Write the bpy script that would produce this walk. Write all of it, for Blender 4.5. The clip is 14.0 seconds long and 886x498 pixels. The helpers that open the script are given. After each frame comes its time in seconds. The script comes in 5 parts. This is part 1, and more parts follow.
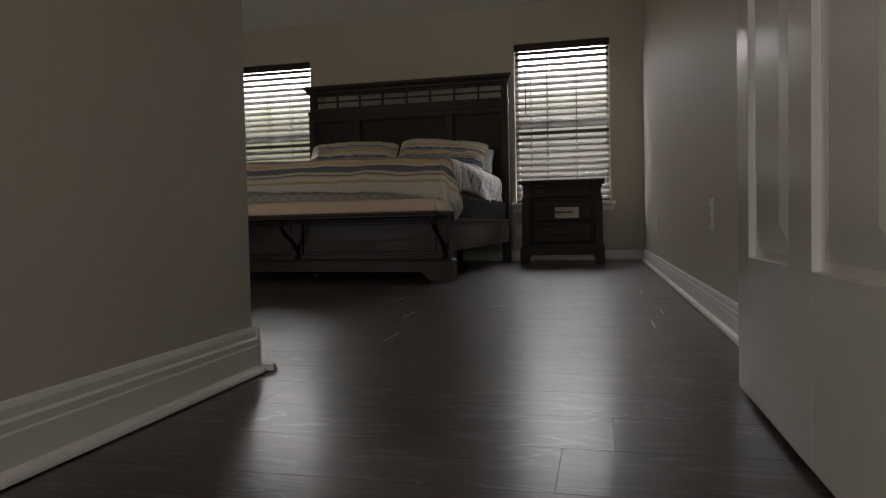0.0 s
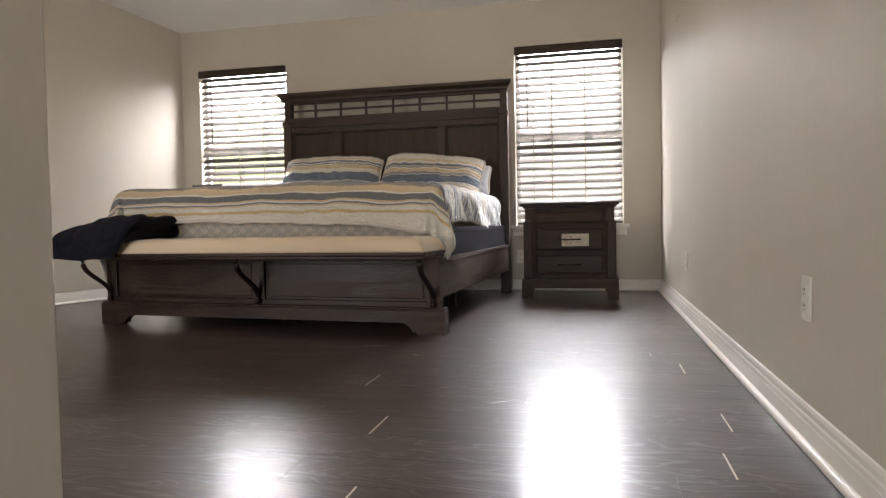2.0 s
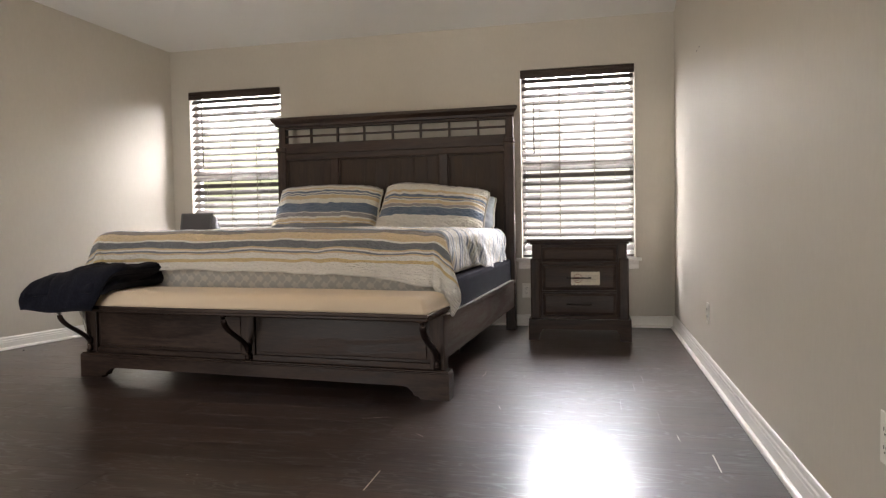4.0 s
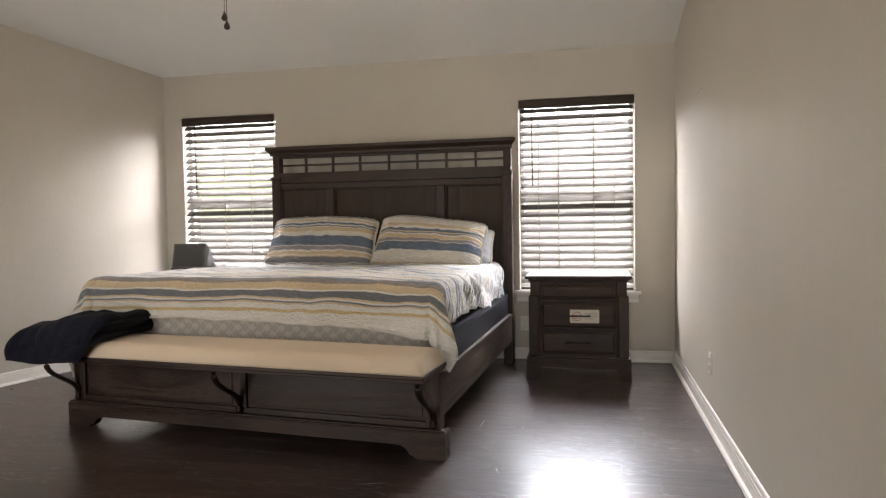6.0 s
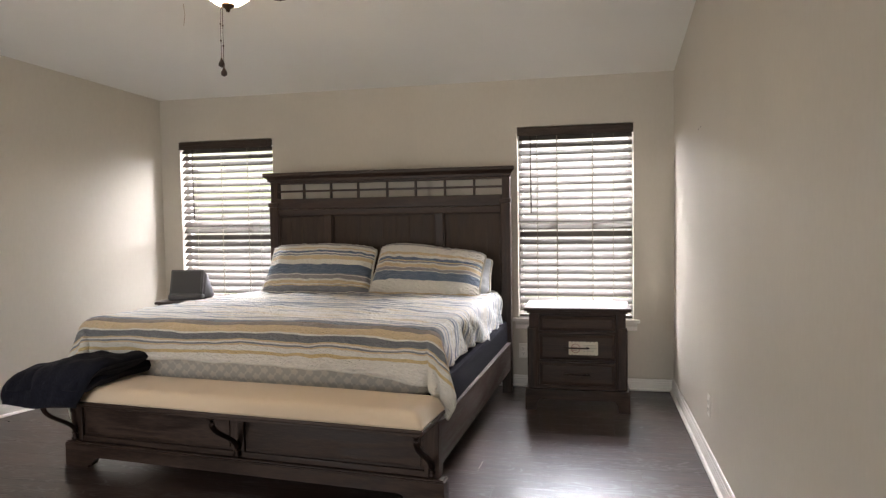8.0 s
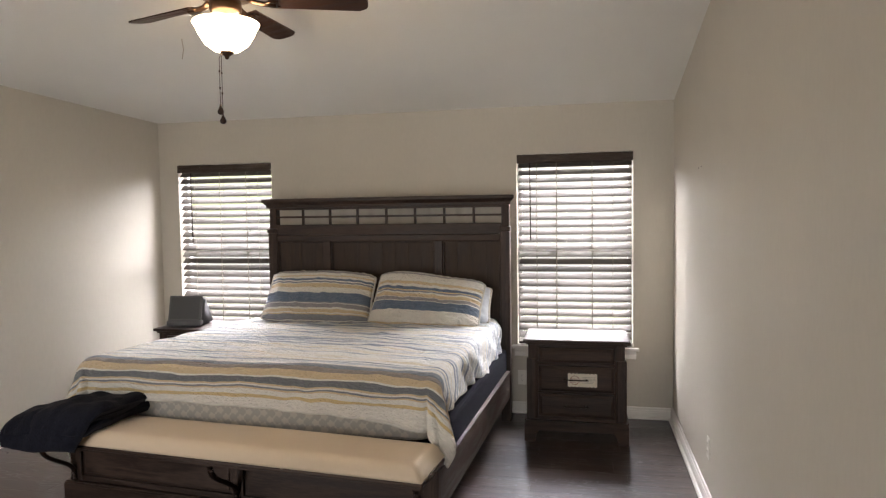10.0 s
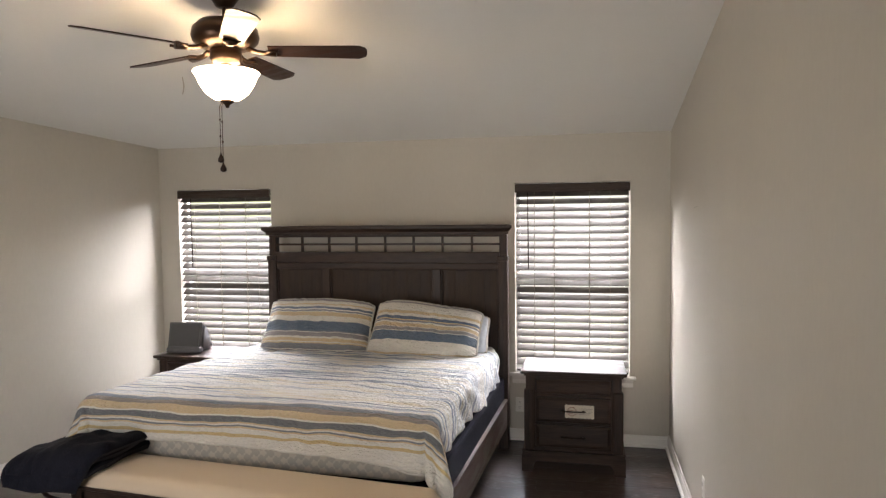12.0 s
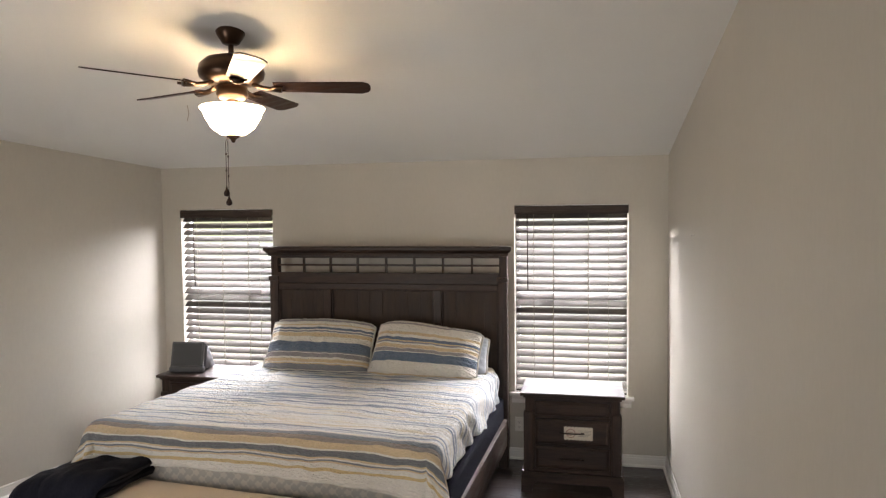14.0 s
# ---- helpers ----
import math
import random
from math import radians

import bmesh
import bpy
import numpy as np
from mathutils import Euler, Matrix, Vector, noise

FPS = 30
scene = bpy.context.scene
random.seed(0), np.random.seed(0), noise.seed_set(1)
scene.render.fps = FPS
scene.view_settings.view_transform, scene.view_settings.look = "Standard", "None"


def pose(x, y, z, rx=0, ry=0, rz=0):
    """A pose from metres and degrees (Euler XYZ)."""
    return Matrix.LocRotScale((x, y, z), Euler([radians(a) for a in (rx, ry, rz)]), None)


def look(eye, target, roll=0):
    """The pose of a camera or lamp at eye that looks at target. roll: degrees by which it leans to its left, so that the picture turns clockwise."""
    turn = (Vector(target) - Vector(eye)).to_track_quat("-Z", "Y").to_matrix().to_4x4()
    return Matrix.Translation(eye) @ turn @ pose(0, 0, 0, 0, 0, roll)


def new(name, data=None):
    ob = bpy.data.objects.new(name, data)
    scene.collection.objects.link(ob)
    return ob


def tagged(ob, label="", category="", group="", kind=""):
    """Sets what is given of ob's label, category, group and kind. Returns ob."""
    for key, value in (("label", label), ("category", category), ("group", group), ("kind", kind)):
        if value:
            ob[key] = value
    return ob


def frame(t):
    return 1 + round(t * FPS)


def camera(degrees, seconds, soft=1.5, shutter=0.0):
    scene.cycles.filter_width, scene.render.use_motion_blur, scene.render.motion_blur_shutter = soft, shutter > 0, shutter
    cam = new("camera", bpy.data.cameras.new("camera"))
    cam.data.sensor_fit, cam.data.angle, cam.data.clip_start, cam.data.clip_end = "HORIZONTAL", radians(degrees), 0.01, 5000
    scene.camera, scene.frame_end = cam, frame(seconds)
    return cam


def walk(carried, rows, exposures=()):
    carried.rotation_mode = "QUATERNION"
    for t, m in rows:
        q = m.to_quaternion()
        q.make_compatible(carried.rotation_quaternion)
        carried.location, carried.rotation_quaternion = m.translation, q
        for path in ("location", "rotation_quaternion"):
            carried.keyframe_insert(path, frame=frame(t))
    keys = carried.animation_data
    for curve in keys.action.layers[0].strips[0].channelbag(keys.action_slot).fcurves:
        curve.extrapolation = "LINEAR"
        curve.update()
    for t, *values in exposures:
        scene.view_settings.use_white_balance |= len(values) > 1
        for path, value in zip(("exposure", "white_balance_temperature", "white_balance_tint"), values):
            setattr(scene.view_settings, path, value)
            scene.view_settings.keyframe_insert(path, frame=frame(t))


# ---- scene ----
cam = camera(67.0, 14.0, soft=1.3)
PATH = [
    (0, (-0.398, -6.463, 0.351), (-0.856, -4.517, 0.282), -1.2),
    (0.5, (-0.445, -6.243, 0.397), (-0.896, -4.296, 0.328), -1.2),
    (1, (-0.468, -6.102, 0.438), (-0.915, -4.154, 0.367), -1.2),
    (1.5, (-0.494, -5.899, 0.493), (-0.94, -3.951, 0.425), -1.1),
    (2, (-0.527, -5.736, 0.579), (-0.971, -3.788, 0.505), -1.1),
    (2.5, (-0.561, -5.634, 0.642), (-1.004, -3.685, 0.568), -1.0),
    (3, (-0.611, -5.576, 0.714), (-1.045, -3.625, 0.637), -1.0),
    (3.5, (-0.617, -5.515, 0.78), (-1.054, -3.565, 0.704), -1.0),
    (4, (-0.618, -5.464, 0.857), (-1.056, -3.514, 0.777), -1.0),
    (6.5, (-0.63, -5.36, 1.188), (-1.059, -3.409, 1.101), -0.9),
    (7, (-0.631, -5.352, 1.254), (-1.059, -3.4, 1.162), -0.9),
    (7.5, (-0.627, -5.347, 1.307), (-1.056, -3.395, 1.215), -0.9),
    (8, (-0.632, -5.344, 1.367), (-1.058, -3.392, 1.272), -0.9),
    (10.5, (-0.64, -5.323, 1.669), (-1.061, -3.371, 1.559), -0.8),
    (11, (-0.619, -5.328, 1.715), (-1.043, -3.376, 1.612), -0.8),
    (11.5, (-0.617, -5.334, 1.78), (-1.039, -3.382, 1.677), -0.8),
    (12, (-0.626, -5.344, 1.845), (-1.045, -3.391, 1.736), -0.7),
    (12.5, (-0.62, -5.354, 1.896), (-1.038, -3.402, 1.786), -0.8),
    (13, (-0.625, -5.368, 1.954), (-1.041, -3.415, 1.84), -0.8),
    (13.5, (-0.641, -5.385, 1.976), (-1.051, -3.431, 1.869), -0.7),
    (14, (-0.63, -5.397, 1.988), (-1.044, -3.443, 1.89), -0.6),
]
# brightness of the film: it fades in during the first second
FADE = [(t, s, 6680 - 22 * t, 14) for t, s in ((0.0, -1.0), (0.2, -0.25), (0.5, 0.62), (0.8, 0.85), (1.1, 1.0), (6.0, 1.05), (14.0, 1.03))]
walk(cam, [(t, look(eye, target, roll)) for t, eye, target, roll in PATH], FADE)

# ---- world and lights ----
world = bpy.data.worlds.new("world")
scene.world = world
world.use_nodes = True
wn = world.node_tree
sky = wn.nodes.new("ShaderNodeTexSky")
sky.sky_type, sky.sun_disc = "NISHITA", False
sky.sun_elevation, sky.sun_rotation = radians(50), radians(200)
wn.nodes["Background"].inputs[1].default_value = 0.1
wn.links.new(sky.outputs[0], wn.nodes["Background"].inputs[0])

sun = new("sun", bpy.data.lights.new("sun", "SUN"))
sun.data.energy, sun.data.angle, sun.data.color = 2.5, radians(0.5), (1.0, 0.95, 0.88)
sun.matrix_world = look((0, 0, 0), (0.34, 0.94, -1.19))

SKY_POWER = 790.0


def window_light(x0, x1, shift=0.0, width=3.4):
    """Area lamp for the open sky above the garden, shining down through one window; shift and width ease the glare on
    the side wall.
    """
    data = bpy.data.lights.new("sky_light", "AREA")
    data.shape, data.size, data.size_y = "RECTANGLE", width, 2.3
    data.energy, data.color = SKY_POWER * width / 3.4, (0.985, 0.965, 0.965)
    ob = new("sky_light", data)
    x = (x0 + x1) / 2
    ob.matrix_world = look((x + shift, 1.55, 3.15), (x, -0.8, 0.85))
    return ob


# daylight from the bright room beyond the hall's open doorway, behind the camera
hall = new("doorway_daylight", bpy.data.lights.new("doorway_daylight", "AREA"))
hall.data.shape, hall.data.size, hall.data.size_y = "RECTANGLE", 0.45, 2.0
hall.data.energy, hall.data.color = 16.5, (1.0, 0.96, 0.9)
hall.matrix_world = look((-0.84, -7.55, 1.02), (-0.1, -5.2, 1.15))

# unseen fill lamp, added to lighten the bed front and the window wall
side = new("south_fill", bpy.data.lights.new("south_fill", "AREA"))
side.data.shape, side.data.size, side.data.size_y = "RECTANGLE", 0.78, 1.95
side.data.energy, side.data.color = 18.0, (1.0, 0.955, 0.89)
side.matrix_world = look((-3.4, -5.06, 1.0), (-1.0, 0, 1.5))

# ---- materials ----
def material(name, colour, rough=0.6, metal=0.0, bump=0.0, scale=20.0, vary=0.08, stretch=(1, 1, 1), coat=0.0, spec=0.5, big=1.5, sheen=0.0):
    m = bpy.data.materials.new(name)
    m.use_nodes = True
    t = m.node_tree
    n, l = t.nodes, t.links
    b = n["Principled BSDF"]
    b.inputs["Roughness"].default_value, b.inputs["Metallic"].default_value = rough, metal
    b.inputs["Coat Weight"].default_value, b.inputs["Specular IOR Level"].default_value = coat, spec
    b.inputs["Sheen Weight"].default_value = sheen
    tc = n.new("ShaderNodeTexCoord")
    mp = n.new("ShaderNodeMapping")
    mp.inputs["Scale"].default_value = stretch
    l.new(tc.outputs["Object"], mp.inputs[0])
    fine, broad = n.new("ShaderNodeTexNoise"), n.new("ShaderNodeTexNoise")
    fine.inputs["Scale"].default_value, broad.inputs["Scale"].default_value = scale, big
    fine.inputs["Detail"].default_value, broad.inputs["Detail"].default_value = 6, 3
    l.new(mp.outputs[0], fine.inputs[0])
    l.new(mp.outputs[0], broad.inputs[0])
    add = n.new("ShaderNodeMath")
    add.operation = "ADD"
    l.new(fine.outputs[0], add.inputs[0])
    l.new(broad.outputs[0], add.inputs[1])
    ramp = n.new("ShaderNodeMapRange")
    ramp.inputs["From Min"].default_value, ramp.inputs["From Max"].default_value = 0.6, 1.4
    ramp.inputs["To Min"].default_value, ramp.inputs["To Max"].default_value = 1 - vary, 1 + vary
    l.new(add.outputs[0], ramp.inputs[0])
    mul = n.new("ShaderNodeVectorMath")
    mul.operation = "SCALE"
    mul.inputs[0].default_value = colour
    l.new(ramp.outputs[0], mul.inputs["Scale"])
    l.new(mul.outputs[0], b.inputs["Base Color"])
    if bump:
        bp = n.new("ShaderNodeBump")
        bp.inputs["Strength"].default_value, bp.inputs["Distance"].default_value = bump, 0.004
        l.new(fine.outputs[0], bp.inputs["Height"])
        l.new(bp.outputs[0], b.inputs["Normal"])
    return m


def wood(name, colour, light, axis="X", rough=0.42, grain=1.0, random_tone=0.0, coat=0.0, bump=0.25, rough_var=0.1, spec=0.3):
    """Stained wood whose grain runs along one axis, with cathedral figure and fine pores."""
    m = material(name, colour, rough, coat=coat)
    t = m.node_tree
    n, l = t.nodes, t.links
    b = n["Principled BSDF"]
    b.inputs["Specular IOR Level"].default_value = spec
    tc, mp = n.new("ShaderNodeTexCoord"), n.new("ShaderNodeMapping")
    k = {"X": (0.55, 6, 6), "Y": (6, 0.55, 6), "Z": (6, 6, 0.55)}[axis]
    mp.inputs["Scale"].default_value = k
    info = n.new("ShaderNodeObjectInfo")
    shift = n.new("ShaderNodeVectorMath")
    shift.operation = "MULTIPLY_ADD"
    l.new(info.outputs["Random"], shift.inputs[0])
    shift.inputs[1].default_value = (37.0, 91.0, 53.0)
    l.new(tc.outputs["Object"], mp.inputs[0])
    l.new(mp.outputs[0], shift.inputs[2])
    big = n.new("ShaderNodeTexNoise")
    big.inputs["Scale"].default_value, big.inputs["Detail"].default_value, big.inputs["Distortion"].default_value = 0.9 * grain, 2, 0.6
    l.new(shift.outputs[0], big.inputs[0])
    rings = n.new("ShaderNodeMath")
    rings.operation = "MULTIPLY"
    rings.inputs[1].default_value = 34.0
    l.new(big.outputs[0], rings.inputs[0])
    sine = n.new("ShaderNodeMath")
    sine.operation = "SINE"
    l.new(rings.outputs[0], sine.inputs[0])
    pore = n.new("ShaderNodeTexNoise")
    pore.inputs["Scale"].default_value, pore.inputs["Detail"].default_value = 22 * grain, 5
    l.new(shift.outputs[0], pore.inputs[0])
    mix = n.new("ShaderNodeMath")
    mix.operation = "MULTIPLY_ADD"
    mix.inputs[1].default_value = 0.16
    l.new(sine.outputs[0], mix.inputs[0])
    l.new(pore.outputs[0], mix.inputs[2])
    ramp = n.new("ShaderNodeValToRGB")
    ramp.color_ramp.elements[0].position, ramp.color_ramp.elements[1].position = 0.3, 0.78
    ramp.color_ramp.elements[0].color, ramp.color_ramp.elements[1].color = (*colour, 1), (*light, 1)
    l.new(mix.outputs[0], ramp.inputs[0])
    tone = n.new("ShaderNodeMapRange")
    tone.inputs["To Min"].default_value, tone.inputs["To Max"].default_value = 1 - random_tone, 1 + random_tone
    l.new(info.outputs["Random"], tone.inputs[0])
    sc = n.new("ShaderNodeVectorMath")
    sc.operation = "SCALE"
    l.new(ramp.outputs[0], sc.inputs[0])
    l.new(tone.outputs[0], sc.inputs["Scale"])
    l.new(sc.outputs[0], b.inputs["Base Color"])
    rr = n.new("ShaderNodeMapRange")
    rr.inputs["From Min"].default_value, rr.inputs["From Max"].default_value = 0.3, 0.8
    rr.inputs["To Min"].default_value, rr.inputs["To Max"].default_value = rough - rough_var, rough + rough_var
    l.new(mix.outputs[0], rr.inputs[0])
    l.new(rr.outputs[0], b.inputs["Roughness"])
    bp = n.new("ShaderNodeBump")
    bp.inputs["Strength"].default_value, bp.inputs["Distance"].default_value = bump, 0.002
    l.new(mix.outputs[0], bp.inputs["Height"])
    l.new(bp.outputs[0], b.inputs["Normal"])
    return m


def stripes(name, bands, period, rough=0.9, fine_from=None):
    """Woven cotton with stripes across UV v, in metres; bands: (start in metres, colour)."""
    m = material(name, (0.8, 0.8, 0.8), rough, bump=0.3, scale=60, sheen=0.2)
    t = m.node_tree
    n, l = t.nodes, t.links
    b = n["Principled BSDF"]
    uv, sep = n.new("ShaderNodeUVMap"), n.new("ShaderNodeSeparateXYZ")
    l.new(uv.outputs[0], sep.inputs[0])
    wob = n.new("ShaderNodeTexNoise")
    wob.inputs["Scale"].default_value = 9
    l.new(uv.outputs[0], wob.inputs[0])
    v = n.new("ShaderNodeMath")
    v.operation = "MULTIPLY_ADD"
    v.inputs[1].default_value = 0.012
    l.new(wob.outputs[0], v.inputs[0])
    l.new(sep.outputs[1], v.inputs[2])
    pk, pn, pb = n.new("ShaderNodeMapping"), n.new("ShaderNodeTexNoise"), n.new("ShaderNodeBump")
    pk.inputs["Scale"].default_value = (26, 75, 1)
    l.new(uv.outputs[0], pk.inputs[0])
    l.new(pk.outputs[0], pn.inputs[0])
    pn.inputs["Scale"].default_value, pn.inputs["Detail"].default_value, pn.inputs["Distortion"].default_value = 1.0, 4, 0.8
    pb.inputs["Strength"].default_value, pb.inputs["Distance"].default_value = 0.9, 0.04
    l.new(pn.outputs[0], pb.inputs["Height"])
    l.new(pb.outputs[0], b.inputs["Normal"])
    fr = n.new("ShaderNodeMath")
    fr.operation = "DIVIDE"
    fr.inputs[1].default_value = period
    l.new(v.outputs[0], fr.inputs[0])
    fract = n.new("ShaderNodeMath")
    fract.operation = "FRACT"
    l.new(fr.outputs[0], fract.inputs[0])
    ramp = n.new("ShaderNodeValToRGB")
    ramp.color_ramp.interpolation = "CONSTANT"
    e = ramp.color_ramp.elements
    e.remove(e[1])
    e[0].position, e[0].color = 0.0, (*bands[0][1], 1)
    for start, c in bands[1:]:
        k = e.new(start / period)
        k.color = (*c, 1)
    l.new(fract.outputs[0], ramp.inputs[0])
    mp = n.new("ShaderNodeMapping")
    mp.inputs["Scale"].default_value = (14, 220, 1)
    l.new(uv.outputs[0], mp.inputs[0])
    thread = n.new("ShaderNodeTexNoise")
    thread.inputs["Scale"].default_value, thread.inputs["Detail"].default_value = 3, 4
    l.new(mp.outputs[0], thread.inputs[0])
    mr = n.new("ShaderNodeMapRange")
    mr.inputs["From Min"].default_value, mr.inputs["From Max"].default_value = 0.3, 0.7
    mr.inputs["To Min"].default_value, mr.inputs["To Max"].default_value = 0.78, 1.12
    l.new(thread.outputs[0], mr.inputs[0])
    sc = n.new("ShaderNodeVectorMath")
    sc.operation = "SCALE"
    out = ramp.outputs[0]
    if fine_from is not None:
        # past this line the cloth has many thin pale stripes of uneven width
        mp2, fine = n.new("ShaderNodeMapping"), n.new("ShaderNodeTexNoise")
        mp2.inputs["Scale"].default_value = (0.16, 14, 1)
        l.new(uv.outputs[0], mp2.inputs[0])
        fine.inputs["Scale"].default_value, fine.inputs["Detail"].default_value, fine.inputs["Roughness"].default_value = 2.4, 3, 0.6
        l.new(mp2.outputs[0], fine.inputs[0])
        r2 = n.new("ShaderNodeValToRGB")
        r2.color_ramp.elements[0].position, r2.color_ramp.elements[0].color = 0.32, (*GREY, 1)
        r2.color_ramp.elements[1].position, r2.color_ramp.elements[1].color = 0.485, (0.86, 0.86, 0.85, 1)
        for p_, c_ in ((0.405, (0.22, 0.28, 0.37)), (0.455, PALE), (0.56, (0.84, 0.84, 0.82)), (0.62, (0.70, 0.62, 0.46)), (0.66, CREAM)):
            k = r2.color_ramp.elements.new(p_)
            k.color = (*c_, 1)
        l.new(fine.outputs[0], r2.inputs[0])
        past = n.new("ShaderNodeMath")
        past.operation = "GREATER_THAN"
        past.inputs[1].default_value = fine_from
        l.new(v.outputs[0], past.inputs[0])
        mx = n.new("ShaderNodeMix")
        mx.data_type = "RGBA"
        l.new(past.outputs[0], mx.inputs["Factor"])
        l.new(ramp.outputs[0], mx.inputs["A"])
        l.new(r2.outputs[0], mx.inputs["B"])
        out = mx.outputs["Result"]
    l.new(out, sc.inputs[0])
    l.new(mr.outputs[0], sc.inputs["Scale"])
    l.new(sc.outputs[0], b.inputs["Base Color"])
    return m


CREAM, TAN, BLUE, GREY, PALE, BROWN = (0.82, 0.79, 0.72), (0.70, 0.56, 0.36), (0.14, 0.19, 0.27), (0.22, 0.24, 0.27), (0.50, 0.55, 0.63), (0.33, 0.29, 0.27)
WALL = material("wall_paint", (0.555, 0.52, 0.455), 0.50, bump=0.12, scale=55, vary=0.035, spec=0.3, stretch=(1, 1, 0.35), big=2.2)
CEIL = material("ceiling_paint", (0.79, 0.78, 0.745), 0.8, bump=0.25, scale=110, vary=0.02)
TRIM = material("trim_paint", (0.78, 0.76, 0.72), 0.3, vary=0.03, scale=30)
DOOR = material("door_paint", (0.72, 0.69, 0.64), 0.2, spec=0.6, bump=0.06, vary=0.03, scale=60, stretch=(1, 1, 0.1))
PLATE = material("switch_plate", (0.8, 0.78, 0.72), 0.3, vary=0.02)
SLOT = material("socket_slot", (0.03, 0.03, 0.03), 0.5)
FLOOR = wood("floor_wood", (0.028, 0.0160, 0.0120), (0.060, 0.0360, 0.0275), "X", rough=0.31, random_tone=0.13, coat=0.25, bump=0.16, rough_var=0.012, spec=0.5)
FLOOR.node_tree.nodes["Principled BSDF"].inputs["Coat Roughness"].default_value = 0.18
# the blue of the reflected window sky is put into the specular tint
FLOOR.node_tree.nodes["Principled BSDF"].inputs["Specular Tint"].default_value = (0.72, 0.86, 1.0, 1)


def scraped(m):
    """Hand-scraped hollows and a worn, patchy polish."""
    n, l = m.node_tree.nodes, m.node_tree.links
    b = n["Principled BSDF"]
    old_normal, old_rough = b.inputs["Normal"].links[0].from_socket, b.inputs["Roughness"].links[0].from_socket
    tc, mp, wave, bp = n.new("ShaderNodeTexCoord"), n.new("ShaderNodeMapping"), n.new("ShaderNodeTexNoise"), n.new("ShaderNodeBump")
    mp.inputs["Scale"].default_value = (17, 32, 1)
    l.new(tc.outputs["Object"], mp.inputs[0])
    l.new(mp.outputs[0], wave.inputs[0])
    wave.inputs["Scale"].default_value, wave.inputs["Detail"].default_value, wave.inputs["Distortion"].default_value = 1.0, 2, 1.2
    bp.inputs["Strength"].default_value, bp.inputs["Distance"].default_value = 0.09, 0.0013
    l.new(wave.outputs[0], bp.inputs["Height"])
    l.new(old_normal, bp.inputs["Normal"])
    l.new(bp.outputs[0], b.inputs["Normal"])
    l.new(bp.outputs[0], b.inputs["Coat Normal"])
    patch, mr, add = n.new("ShaderNodeTexNoise"), n.new("ShaderNodeMapRange"), n.new("ShaderNodeMath")
    patch.inputs["Scale"].default_value, patch.inputs["Detail"].default_value, patch.inputs["Roughness"].default_value = 3.5, 8, 0.7
    l.new(tc.outputs["Object"], patch.inputs[0])
    mr.inputs["From Min"].default_value, mr.inputs["From Max"].default_value = 0.45, 0.7
    mr.inputs["To Min"].default_value, mr.inputs["To Max"].default_value = 0.0, 0.03
    l.new(patch.outputs[0], mr.inputs[0])
    add.operation = "ADD"
    l.new(mr.outputs[0], add.inputs[0])
    l.new(old_rough, add.inputs[1])
    l.new(add.outputs[0], b.inputs["Roughness"])


def cathedral(m):
    """Looping grain lines, in patches, over the dark stain; the light caught on the grain is painted in as pale colour.
    """
    n, l = m.node_tree.nodes, m.node_tree.links
    b = n["Principled BSDF"]
    old = b.inputs["Base Color"].links[0].from_socket
    tc, info, mp, loops = n.new("ShaderNodeTexCoord"), n.new("ShaderNodeObjectInfo"), n.new("ShaderNodeMapping"), n.new("ShaderNodeTexNoise")
    l.new(tc.outputs["Object"], mp.inputs[0])
    mp.inputs["Scale"].default_value = (1.5, 7.5, 1)
    shift = n.new("ShaderNodeVectorMath")
    shift.operation = "MULTIPLY_ADD"
    l.new(info.outputs["Random"], shift.inputs[0])
    shift.inputs[1].default_value = (19.0, 43.0, 71.0)
    l.new(mp.outputs[0], shift.inputs[2])
    l.new(shift.outputs[0], loops.inputs[0])
    loops.inputs["Scale"].default_value, loops.inputs["Detail"].default_value, loops.inputs["Distortion"].default_value = 1.3, 3, 0.5
    times, wave, line = n.new("ShaderNodeMath"), n.new("ShaderNodeMath"), n.new("ShaderNodeMapRange")
    times.operation, wave.operation = "MULTIPLY", "SINE"
    times.inputs[1].default_value = 70.0
    line.inputs["From Min"].default_value, line.inputs["From Max"].default_value = 0.55, 1.0
    l.new(loops.outputs[0], times.inputs[0])
    l.new(times.outputs[0], wave.inputs[0])
    l.new(wave.outputs[0], line.inputs[0])
    patch, where, both, mix = n.new("ShaderNodeTexNoise"), n.new("ShaderNodeMapRange"), n.new("ShaderNodeMath"), n.new("ShaderNodeMix")
    patch.inputs["Scale"].default_value = 1.6
    l.new(shift.outputs[0], patch.inputs[0])
    where.inputs["From Min"].default_value, where.inputs["From Max"].default_value = 0.40, 0.56
    where.inputs["To Min"].default_value, where.inputs["To Max"].default_value = 0.06, 0.75
    l.new(patch.outputs[0], where.inputs[0])
    both.operation = "MULTIPLY"
    l.new(line.outputs[0], both.inputs[0])
    l.new(where.outputs[0], both.inputs[1])
    mix.data_type = "RGBA"
    l.new(both.outputs[0], mix.inputs["Factor"])
    l.new(old, mix.inputs["A"])
    mix.inputs["B"].default_value = (0.115, 0.106, 0.108, 1)
    l.new(mix.outputs["Result"], b.inputs["Base Color"])


